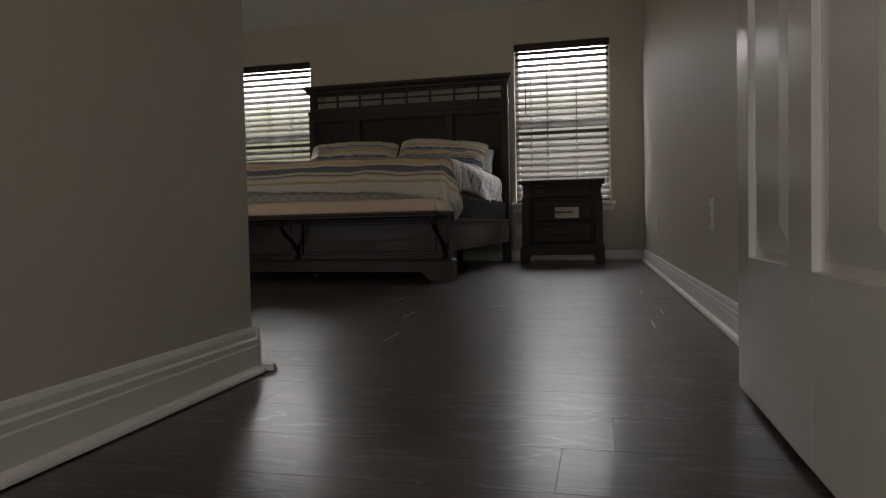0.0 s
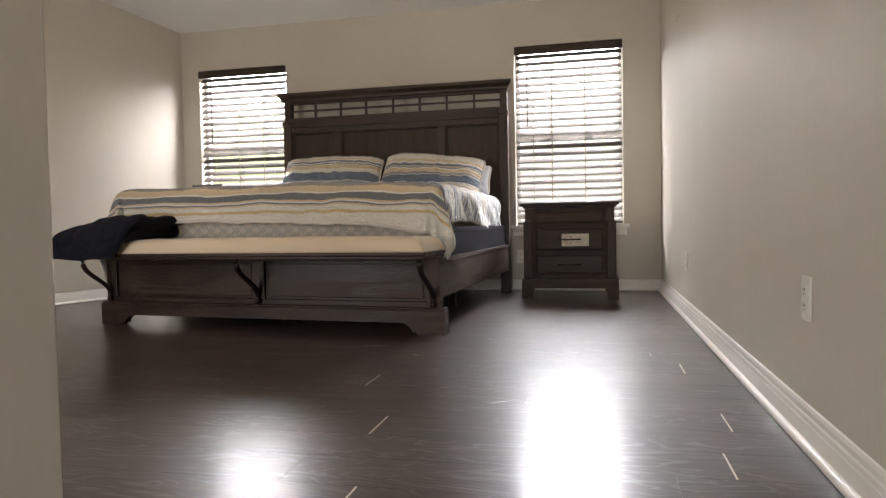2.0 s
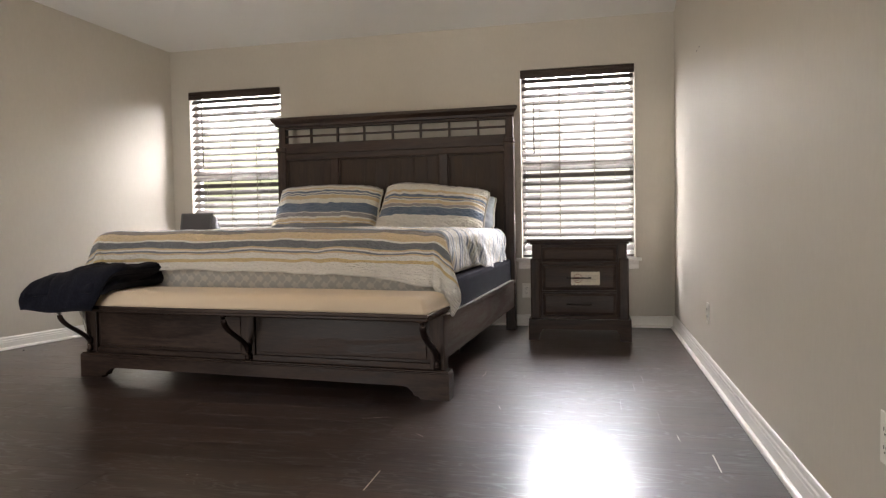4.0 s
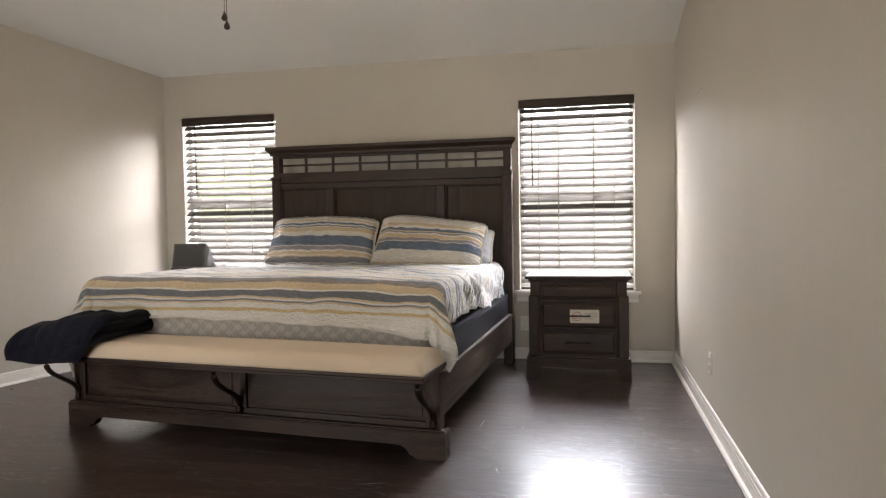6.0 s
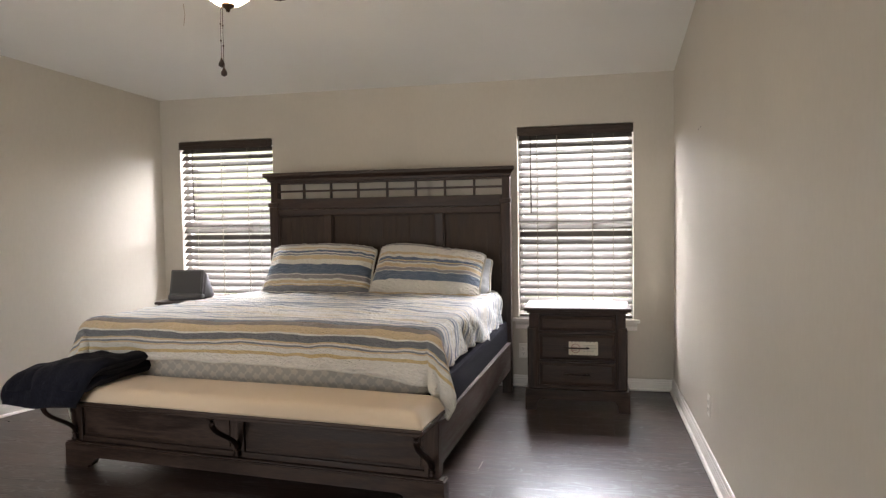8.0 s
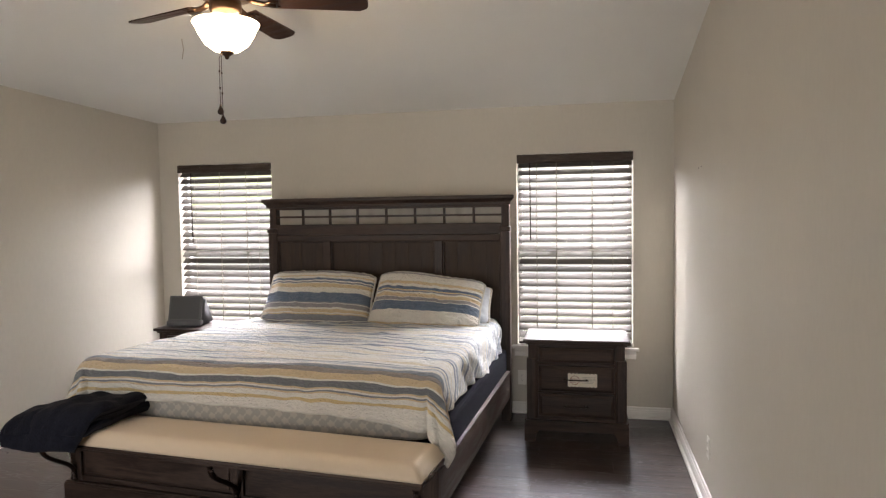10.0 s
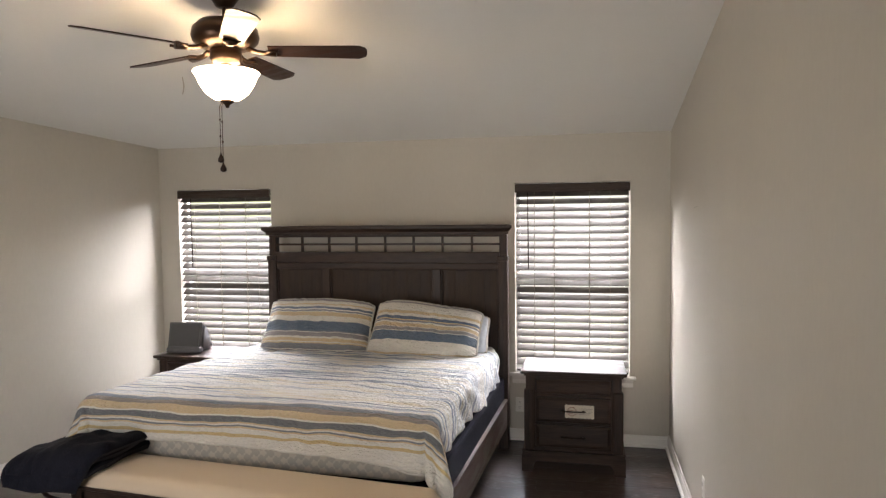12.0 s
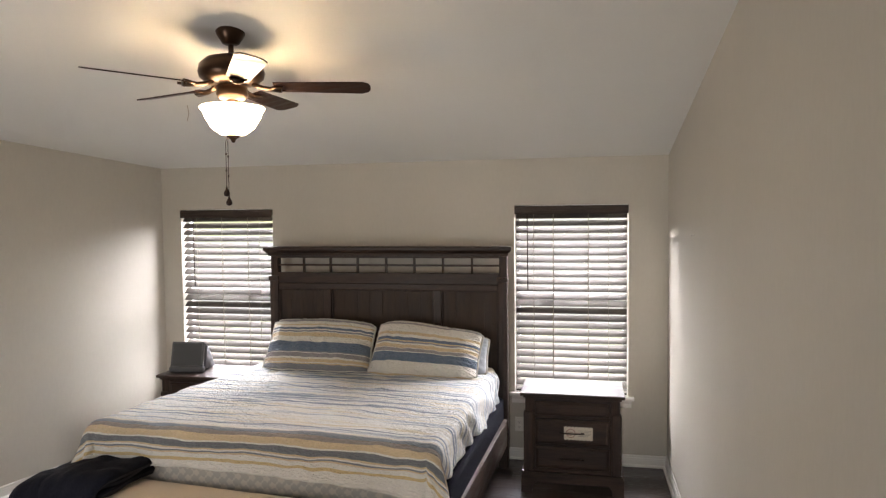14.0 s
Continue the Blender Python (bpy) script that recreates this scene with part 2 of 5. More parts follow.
scraped(FLOOR)
cathedral(FLOOR)
GAP = material("floor_joint", (0.012, 0.008, 0.006), 0.6)
FILLER = material("joint_filler", (0.62, 0.58, 0.52), 0.6)
DARK_H = wood("dark_oak_across", (0.0225, 0.0132, 0.0096), (0.057, 0.035, 0.0255), "X", rough=0.5, bump=0.4)
DARK_V = wood("dark_oak_upright", (0.0225, 0.0132, 0.0096), (0.057, 0.035, 0.0255), "Z", rough=0.5, bump=0.4)
DARK_Y = wood("dark_oak_along", (0.0225, 0.0132, 0.0096), (0.057, 0.035, 0.0255), "Y", rough=0.5, bump=0.4)
PANEL_WOOD = wood("dark_oak_panel", (0.030, 0.019, 0.0135), (0.052, 0.034, 0.024), "Z", rough=0.6, bump=0.3)
SLAT = wood("blind_slat_wood", (0.105, 0.094, 0.085), (0.135, 0.122, 0.111), "X", rough=0.6, bump=0.1, spec=0.2)
VALANCE = wood("valance_wood", (0.035, 0.024, 0.018), (0.06, 0.042, 0.032), "X", rough=0.45, bump=0.1)
CORD = material("cord", (0.30, 0.26, 0.22), 0.8)
IRON = material("iron", (0.035, 0.022, 0.018), 0.38, metal=0.7, vary=0.2)
BRONZE = material("oiled_bronze", (0.06, 0.035, 0.022), 0.3, metal=0.8, vary=0.2)
BLADE = wood("fan_blade_wood", (0.022, 0.010, 0.007), (0.05, 0.022, 0.014), "X", rough=0.4)
LINEN = material("bench_linen", (0.62, 0.50, 0.36), 0.9, bump=0.35, scale=400, vary=0.05, sheen=0.3)
NAVY = material("navy_fabric", (0.0045, 0.0045, 0.009), 1.0, bump=0.3, scale=200, vary=0.2, spec=0.06)
THROW = material("navy_fleece", (0.0095, 0.010, 0.0155), 1.0, bump=0.8, scale=90, vary=0.5, spec=0.1, sheen=0.03)
SHEET = material("white_sheet", (0.62, 0.66, 0.72), 0.9, bump=0.3, scale=60, vary=0.06)
PIPING = material("piping", (0.62, 0.60, 0.54), 0.9, vary=0.05)
VINYL = material("window_vinyl", (0.8, 0.8, 0.78), 0.35, vary=0.02)
TABLET = material("tablet_case", (0.11, 0.11, 0.112), 0.45, vary=0.15)
SCREEN = material("dark_screen", (0.075, 0.075, 0.078), 0.5, vary=0.02)
CUSHION = material("grey_cushion", (0.11, 0.11, 0.115), 0.9, bump=0.4, scale=150, vary=0.1)
TAG = material("paper_tag", (0.75, 0.70, 0.60), 0.8, vary=0.04)
INK = material("tag_ink", (0.30, 0.10, 0.07), 0.8)
LINT = material("lint", (0.5, 0.48, 0.45), 1.0)
GRASS = material("dry_lawn", (0.30, 0.31, 0.20), 0.95, vary=0.4, scale=3)

QUILT_FRONT = stripes("quilt_stripes", [
    (0.0, CREAM), (0.046, (0.68, 0.53, 0.27)), (0.068, CREAM), (0.088, TAN), (0.100, GREY), (0.105, CREAM), (0.112, TAN), (0.128, (0.185, 0.195, 0.205)), (0.142, BROWN),
    (0.146, (0.185, 0.195, 0.205)), (0.160, CREAM), (0.164, TAN), (0.200, BROWN), (0.226, CREAM), (0.228, (0.22, 0.26, 0.31)), (0.262, (0.40, 0.43, 0.47)), (0.275, CREAM)], 2.2, fine_from=0.29)
TAUPE, STONE = (0.34, 0.32, 0.33), (0.27, 0.28, 0.31)
PILLOW_A = stripes("pillow_stripes_low", [
    (0.0, STONE), (0.016, CREAM), (0.021, STONE), (0.050, TAN), (0.056, CREAM), (0.062, TAN), (0.080, CREAM), (0.092, TAUPE), (0.117, CREAM), (0.121, STONE), (0.127, BLUE), (0.190, CREAM),
    (0.228, TAN), (0.252, CREAM), (0.257, STONE), (0.266, CREAM), (0.274, BLUE), (0.288, CREAM), (0.302, TAN), (0.312, CREAM), (0.335, TAUPE)], 0.40)
PILLOW_B = stripes("pillow_stripes_high", [
    (0.0, TAN), (0.010, CREAM), (0.018, TAN), (0.026, CREAM), (0.094, BLUE), (0.150, CREAM), (0.154, TAUPE), (0.174, CREAM), (0.178, TAN), (0.200, CREAM),
    (0.208, STONE), (0.218, TAN), (0.226, BLUE), (0.244, CREAM), (0.262, TAN), (0.280, CREAM), (0.336, TAUPE), (0.350, CREAM)], 0.40)


def damask():
    m = material("mattress_damask", (0.5, 0.47, 0.4), 0.85)
    t = m.node_tree
    n, l = t.nodes, t.links
    # an ogee lattice woven in two dull tones
    tc, sep = n.new("ShaderNodeTexCoord"), n.new("ShaderNodeSeparateXYZ")
    l.new(tc.outputs["Object"], sep.inputs[0])
    nodes = []
    for axis, freq, op in ((0, 72.0, "SINE"), (2, 92.0, "SINE"), (0, 216.0, "COSINE"), (2, 184.0, "COSINE")):
        a, s = n.new("ShaderNodeMath"), n.new("ShaderNodeMath")
        a.operation, s.operation = "MULTIPLY", op
        a.inputs[1].default_value = freq
        l.new(sep.outputs[axis], a.inputs[0])
        l.new(a.outputs[0], s.inputs[0])
        nodes.append(s)
    p1, p2, w = n.new("ShaderNodeMath"), n.new("ShaderNodeMath"), n.new("ShaderNodeMath")
    p1.operation, p2.operation, w.operation = "MULTIPLY", "MULTIPLY", "MULTIPLY_ADD"
    l.new(nodes[0].outputs[0], p1.inputs[0])
    l.new(nodes[1].outputs[0], p1.inputs[1])
    l.new(nodes[2].outputs[0], p2.inputs[0])
    l.new(nodes[3].outputs[0], p2.inputs[1])
    w.inputs[1].default_value = 0.5
    l.new(p2.outputs[0], w.inputs[0])
    l.new(p1.outputs[0], w.inputs[2])
    r = n.new("ShaderNodeValToRGB")
    r.color_ramp.elements[0].position, r.color_ramp.elements[1].position = 0.05, 0.35
    r.color_ramp.elements[0].color, r.color_ramp.elements[1].color = (0.37, 0.352, 0.315, 1), (0.475, 0.437, 0.371, 1)
    l.new(w.outputs[0], r.inputs[0])
    l.new(r.outputs[0], n["Principled BSDF"].inputs["Base Color"])
    return m


DAMASK = damask()


def emitter(name, colour, strength):
    m = bpy.data.materials.new(name)
    m.use_nodes = True
    b = m.node_tree.nodes["Principled BSDF"]
    b.inputs["Base Color"].default_value = (0.85, 0.82, 0.75, 1)
    b.inputs["Roughness"].default_value = 0.3
    b.inputs["Emission Color"].default_value, b.inputs["Emission Strength"].default_value = (*colour, 1), strength
    return m


BOWL = emitter("lit_glass_bowl", (1.0, 0.74, 0.44), 13.0)


def glass():
    m = bpy.data.materials.new("window_glass")
    m.use_nodes = True
    b = m.node_tree.nodes["Principled BSDF"]
    b.inputs["Roughness"].default_value, b.inputs["IOR"].default_value, b.inputs["Transmission Weight"].default_value = 0.0, 1.1, 1.0
    return m


GLASS = glass()


# ---- mesh helpers ----
def part(name, bm, mat, parent=None, label="", smooth=False):
    me = bpy.data.meshes.new(name)
    bmesh.ops.recalc_face_normals(bm, faces=bm.faces)
    bm.to_mesh(me)
    bm.free()
    me.materials.append(mat)
    if smooth:
        for p in me.polygons:
            p.use_smooth = True
    ob = new(name, me)
    ob.parent = parent
    return tagged(ob, label=label)


def box(bm, x0, x1, y0, y1, z0, z1, bevel=0.0, seg=2, m=None):
    c = bmesh.ops.create_cube(bm, size=1.0)["verts"]
    for v in c:
        v.co = Vector((x0 + (v.co.x + 0.5) * (x1 - x0), y0 + (v.co.y + 0.5) * (y1 - y0), z0 + (v.co.z + 0.5) * (z1 - z0)))
    if bevel:
        edges = list({e for v in c for e in v.link_edges})
        r = bmesh.ops.bevel(bm, geom=edges, offset=bevel, segments=seg, affect="EDGES", profile=0.5)
        c = list(set(r["verts"]) | {v for v in c if v.is_valid})
    if m is not None:
        bmesh.ops.transform(bm, matrix=m, verts=[v for v in c if v.is_valid])
    return c


def boxpart(name, dims, mat, parent=None, bevel=0.003, label="", seg=2):
    bm = bmesh.new()
    box(bm, *dims, bevel=bevel, seg=seg)
    return part(name, bm, mat, parent, label)


def lathe(bm, profile, steps=32, at=(0, 0, 0)):
    rings = []
    for r, z in profile:
        rings.append([bm.verts.new((at[0] + r * math.cos(a), at[1] + r * math.sin(a), at[2] + z)) for a in [2 * math.pi * i / steps for i in range(steps)]])
    for a, b in zip(rings, rings[1:]):
        for i in range(steps):
            bm.faces.new((a[i], a[(i + 1) % steps], b[(i + 1) % steps], b[i]))
    bm.faces.new(rings[0])
    bm.faces.new(rings[-1])


def sweep(bm, pts, radius, steps=8, flat=1.0):
    """A tube along points; radius may be one number or one for each point."""
    pts = [Vector(p) for p in pts]
    rings = []
    for i, p in enumerate(pts):
        d = (pts[min(i + 1, len(pts) - 1)] - pts[max(i - 1, 0)]).normalized()
        side = d.cross(Vector((0, 0, 1)))
        side = side.normalized() if side.length > 1e-3 else Vector((1, 0, 0))
        up = side.cross(d).normalized()
        r = radius[i] if isinstance(radius, (list, tuple)) else radius
        rings.append([bm.verts.new(p + side * r * flat * math.cos(a) + up * r * math.sin(a)) for a in [2 * math.pi * k / steps for k in range(steps)]])
    for a, b in zip(rings, rings[1:]):
        for i in range(steps):
            bm.faces.new((a[i], a[(i + 1) % steps], b[(i + 1) % steps], b[i]))
    bm.faces.new(rings[0])
    bm.faces.new(rings[-1])


def extrude_outline(bm, outline, depth, fn):
    """A prism from an outline of (a, b); fn(a, b, c) gives the place, c running from 0 to depth."""
    lo = [bm.verts.new(fn(a, b, 0)) for a, b in outline]
    hi = [bm.verts.new(fn(a, b, depth)) for a, b in outline]
    n = len(outline)
    bm.faces.new(lo)
    bm.faces.new(hi)
    for i in range(n):
        bm.faces.new((lo[i], lo[(i + 1) % n], hi[(i + 1) % n], hi[i]))


def empty(name, place=(0, 0, 0), turn=0.0, label="", category="", group=""):
    ob = new(name)
    ob.matrix_world = pose(*place, 0, 0, turn)
    ob.empty_display_size = 0.1
    return tagged(ob, label, category, group)


# ---- plan ----
FLARE = 0.24  # the far left wall runs out of square
X_LEFT, Y_NEAR, X_HALL, Y_BACK = -4.36, -4.98, -1.232, -7.6


def ceil_z(x, y):
    s = 0.185 if x > -2.3 else 0.185 - 0.095 * min(1.0, (-2.3 - x) / 2.1)
    return 2.44 + s * max(0.0, -y)


def structure(ob):
    return tagged(ob, kind="structure")


# outer ground and a thin belt of garden seen bright through the blinds
bm = bmesh.new()
bmesh.ops.create_grid(bm, x_segments=8, y_segments=8, size=300)
bmesh.ops.translate(bm, verts=bm.verts, vec=(0, 0, -0.3))
structure(part("ground", bm, GRASS))

# bright overcast garden beyond the windows
def garden():
    m = bpy.data.materials.new("bright_garden")
    m.use_nodes = True
    t = m.node_tree
    n, l = t.nodes, t.links
    n.remove(n["Principled BSDF"])
    em = n.new("ShaderNodeEmission")
    tc, sep = n.new("ShaderNodeTexCoord"), n.new("ShaderNodeSeparateXYZ")
    l.new(tc.outputs["Object"], sep.inputs[0])
    noi = n.new("ShaderNodeTexNoise")
    noi.inputs["Scale"].default_value, noi.inputs["Detail"].default_value = 0.9, 6
    l.new(tc.outputs["Object"], noi.inputs[0])
    h = n.new("ShaderNodeMath")
    h.operation = "MULTIPLY_ADD"
    h.inputs[1].default_value = 3.0
    l.new(noi.outputs[0], h.inputs[0])
    l.new(sep.outputs[2], h.inputs[2])
    mr = n.new("ShaderNodeMapRange")
    mr.inputs["From Min"].default_value, mr.inputs["From Max"].default_value = 1.2, 5.5
    l.new(h.outputs[0], mr.inputs[0])
    r = n.new("ShaderNodeValToRGB")
    e = r.color_ramp.elements
    e[0].color, e[1].color = (1.0, 0.98, 0.92, 1), (1, 1, 1, 1)
    for p, c in ((0.3, (1.0, 1.0, 0.86)), (0.5, (0.80, 0.86, 0.50)), (0.75, (0.86, 0.9, 0.62))):
        k = e.new(p)
        k.color = (*c, 1)
    l.new(mr.outputs[0], r.inputs[0])
    # foliage shows only towards the far side of the garden
    side_mask, mx = n.new("ShaderNodeMapRange"), n.new("ShaderNodeMix")
    side_mask.inputs["From Min"].default_value, side_mask.inputs["From Max"].default_value = -3.0, -6.5
    side_mask.inputs["To Min"].default_value, side_mask.inputs["To Max"].default_value = 0.15, 1.0
    l.new(sep.outputs[0], side_mask.inputs[0])
    mx.data_type = "RGBA"
    mx.inputs["A"].default_value = (1.0, 0.985, 0.87, 1)
    l.new(side_mask.outputs[0], mx.inputs["Factor"])
    l.new(r.outputs[0], mx.inputs["B"])
    # dim lawn and hedge at eye level, open sky above
    low, high, both = n.new("ShaderNodeMapRange"), n.new("ShaderNodeMapRange"), n.new("ShaderNodeMath")
    for node, ends, values in ((low, (1.6, 3.4), (0.55, 1.4)), (high, (3.0, 5.4), (0.0, 11.0))):
        node.inputs["From Min"].default_value, node.inputs["From Max"].default_value = ends
        node.inputs["To Min"].default_value, node.inputs["To Max"].default_value = values
        l.new(sep.outputs[2], node.inputs[0])
    l.new(low.outputs[0], both.inputs[0])
    l.new(high.outputs[0], both.inputs[1])
    blue, tint = n.new("ShaderNodeMapRange"), n.new("ShaderNodeMix")
    blue.inputs["From Min"].default_value, blue.inputs["From Max"].default_value = 3.2, 5.0
    l.new(sep.outputs[2], blue.inputs[0])
    tint.data_type = "RGBA"
    tint.inputs["B"].default_value = (0.86, 0.94, 1.0, 1)
    l.new(blue.outputs[0], tint.inputs["Factor"])
    l.new(mx.outputs["Result"], tint.inputs["A"])
    l.new(tint.outputs["Result"], em.inputs[0])
    l.new(both.outputs[0], em.inputs[1])
    l.new(em.outputs[0], n["Material Output"].inputs[0])
    return m


structure(boxpart("backdrop", (-14, 12, 9.0, 9.05, -0.3, 6.0), garden(), bevel=0))

# back wall with two openings
W = [(-1.185, -0.295), (-4.175, -3.285)]
SILL, HEAD = 0.555, 2.07
bm = bmesh.new()
xs = [-4.9, W[1][0], W[1][1], W[0][0], W[0][1], 0.15]
for i in range(5):
    if i in (1, 3):
        box(bm, xs[i], xs[i + 1], 0, 0.16, -0.3, SILL)
        box(bm, xs[i], xs[i + 1], 0, 0.16, HEAD, 2.75)
    else:
        box(bm, xs[i], xs[i + 1], 0, 0.16, -0.3, 2.75)
structure(part("wall_north", bm, WALL))
structure(boxpart("wall_east", (0.0, 0.15, Y_BACK, 0.0, -0.3, 4.2), WALL, bevel=0))


def slab(name, a, b, thick, z0, z1, mat):
    """An upright slab from a to b in plan, thickened to its left."""
    a, b = Vector((*a, 0)), Vector((*b, 0))
    n = Vector((0, 0, 1)).cross((b - a).normalized()) * thick
    bm = bmesh.new()
    extrude_outline(bm, [(a.x, a.y), (b.x, b.y), (b.x + n.x, b.y + n.y), (a.x + n.x, a.y + n.y)], z1 - z0, lambda x, y, c: (x, y, z0 + c))
    return part(name, bm, mat)


xl = X_LEFT + FLARE * Y_NEAR
structure(slab("wall_west", (xl - 0.05, Y_NEAR - 0.15), (X_LEFT, 0.0), 0.15, -0.3, 4.2, WALL))
# the gap in this unseen wall is added to hold the fill lamp
bm = bmesh.new()
box(bm, xl - 0.2, -3.8, Y_NEAR - 0.13, Y_NEAR, -0.3, 4.2)
box(bm, -3.0, X_HALL - 0.13, Y_NEAR - 0.13, Y_NEAR, -0.3, 4.2)
box(bm, -3.8, -3.0, Y_NEAR - 0.13, Y_NEAR, 2.03, 4.2)
structure(part("wall_south", bm, WALL))
structure(boxpart("wall_hall", (X_HALL - 0.13, X_HALL, Y_BACK, Y_NEAR, -0.3, 4.2), WALL, bevel=0.004))
bm = bmesh.new()
box(bm, X_HALL - 0.13, -1.09, Y_BACK - 0.15, Y_BACK, -0.3, 4.2)
box(bm, -0.15, 0.15, Y_BACK - 0.15, Y_BACK, -0.3, 4.2)
box(bm, -1.09, -0.15, Y_BACK - 0.15, Y_BACK, 2.05, 4.2)
structure(part("wall_end", bm, WALL))

# ceiling rises from the window wall
bm = bmesh.new()
gx = [-6.2, -5.2, -4.4, -3.6, -2.9, -2.3, -1.2, 0.16]
gy = [0.16, 0.0, -1.0, -2.0, -3.0, -4.0, -5.2, -7.8]
top = {}
for layer in (0, 0.12):
    for i, x in enumerate(gx):
        for j, y in enumerate(gy):
            top[layer, i, j] = bm.verts.new((x, y, ceil_z(x, y) + layer))
for layer in (0, 0.12):
    for i in range(len(gx) - 1):
        for j in range(len(gy) - 1):
            bm.faces.new([top[layer, i, j], top[layer, i + 1, j], top[layer, i + 1, j + 1], top[layer, i, j + 1]])
structure(part("ceiling", bm, CEIL, smooth=False))


# baseboards: stepped profile with a quarter round
def baseboard(a, b, name="baseboard", ext=0.0, shoe=0.0, k=1.0):
    a, b = Vector((*a, 0)), Vector((*b, 0))
    d = (b - a).normalized()
    n = Vector((-d.y, d.x, 0))
    prof = [(0, 0.0), (0.014, 0.0), (0.014, 0.052), (0.0125, 0.055), (0.0125, 0.066), (0.009, 0.070), (0.0085, 0.081), (0.005, 0.088), (0.0, 0.09)]
    L = (b - a).length
    bm = bmesh.new()
    extrude_outline(bm, [(p, q) for p, q in prof], L + ext, lambda p, q, c: a + d * c + n * (p + 0.001) + Vector((0, 0, q * k + 0.002)))
    base = structure(part(name, bm, TRIM))
    bm = bmesh.new()
    quarter = [(0.014, 0.0)] + [(0.014 + 0.017 * math.cos(t), 0.017 * math.sin(t)) for t in [i * math.pi / 10 for i in range(6)]]
    extrude_outline(bm, quarter, L + shoe, lambda p, q, c: a + d * c + n * (p + 0.002) + Vector((0, 0, q + 0.003)))
    structure(part("shoe_moulding", bm, TRIM, base))
    return base


baseboard((0, 0), (-4.36, 0))
baseboard((0, Y_BACK), (0, 0), k=1.12)
baseboard((X_LEFT, 0), (xl, Y_NEAR))
baseboard((X_HALL, Y_NEAR), (X_HALL, Y_BACK), k=1.25)
baseboard((xl, Y_NEAR), (-3.8, Y_NEAR))
baseboard((-3.0, Y_NEAR), (X_HALL, Y_NEAR), ext=0.014, shoe=0.045, k=1.25)


# ---- windows ----
def window(x0, x1, rail_z, *lamp_span):
    root = empty("window", (0, 0, 0), label="white vinyl single-hung window behind lowered dark blinds", category="window")
    structure(root)
    y0, y1 = 0.095, 0.135
    for nm, d in (("window_frame", (x0, x0 + 0.035, y0 - 0.01, y1, SILL, HEAD)), ("window_frame", (x1 - 0.035, x1, y0 - 0.01, y1, SILL, HEAD)),
                  ("window_frame", (x0 + 0.035, x1 - 0.035, y0 - 0.01, y1, HEAD - 0.035, HEAD)), ("window_frame", (x0 + 0.035, x1 - 0.035, y0 - 0.01, y1, SILL, SILL + 0.05)),
                  ("meeting_rail", (x0 + 0.035, x1 - 0.035, y0 - 0.02, y1 - 0.01, rail_z - 0.03, rail_z + 0.03)), ("sash_lock", ((x0 + x1) / 2 - 0.2, (x0 + x1) / 2 - 0.14, y0 - 0.035, y0 - 0.02, rail_z + 0.012, rail_z + 0.03)),
                  ("sash_lock", ((x0 + x1) / 2 + 0.14, (x0 + x1) / 2 + 0.2, y0 - 0.035, y0 - 0.02, rail_z + 0.012, rail_z + 0.03))):
        boxpart(nm, d, VINYL, root, 0.003)
    for z0, z1 in ((SILL + 0.05, rail_z - 0.03), (rail_z + 0.03, HEAD - 0.035)):
        p = boxpart("pane", (x0 + 0.036, x1 - 0.036, 0.113, 0.117, z0 + 0.001, z1 - 0.001), GLASS, root, 0, label="clear glass pane")
        p.visible_shadow = False
    bm = bmesh.new()
    box(bm, x0 - 0.045, x1 + 0.045, -0.04, -0.001, SILL - 0.028, SILL - 0.001, 0.006, 3)
    box(bm, x0 + 0.001, x1 - 0.001, -0.001, 0.084, SILL - 0.02, SILL + 0.001, 0)
    part("window_sill", bm, TRIM, root, "white painted wooden sill")
    bm = bmesh.new()
    prof = [(0.001, SILL - 0.029), (0.022, SILL - 0.029), (0.018, SILL - 0.045), (0.012, SILL - 0.055), (0.012, SILL - 0.085), (0.006, SILL - 0.092), (0.001, SILL - 0.092)]
    extrude_outline(bm, prof, x1 - x0 + 0.05, lambda p, q, c: (x0 - 0.025 + c, -p, q))
    part("apron", bm, TRIM, root)
    window_light(x0, x1, *lamp_span)


window(*W[0], 1.325, 0.4, 2.5)
window(*W[1], 1.325, -0.5, 2.4)

TILT_SLAT = 41.5


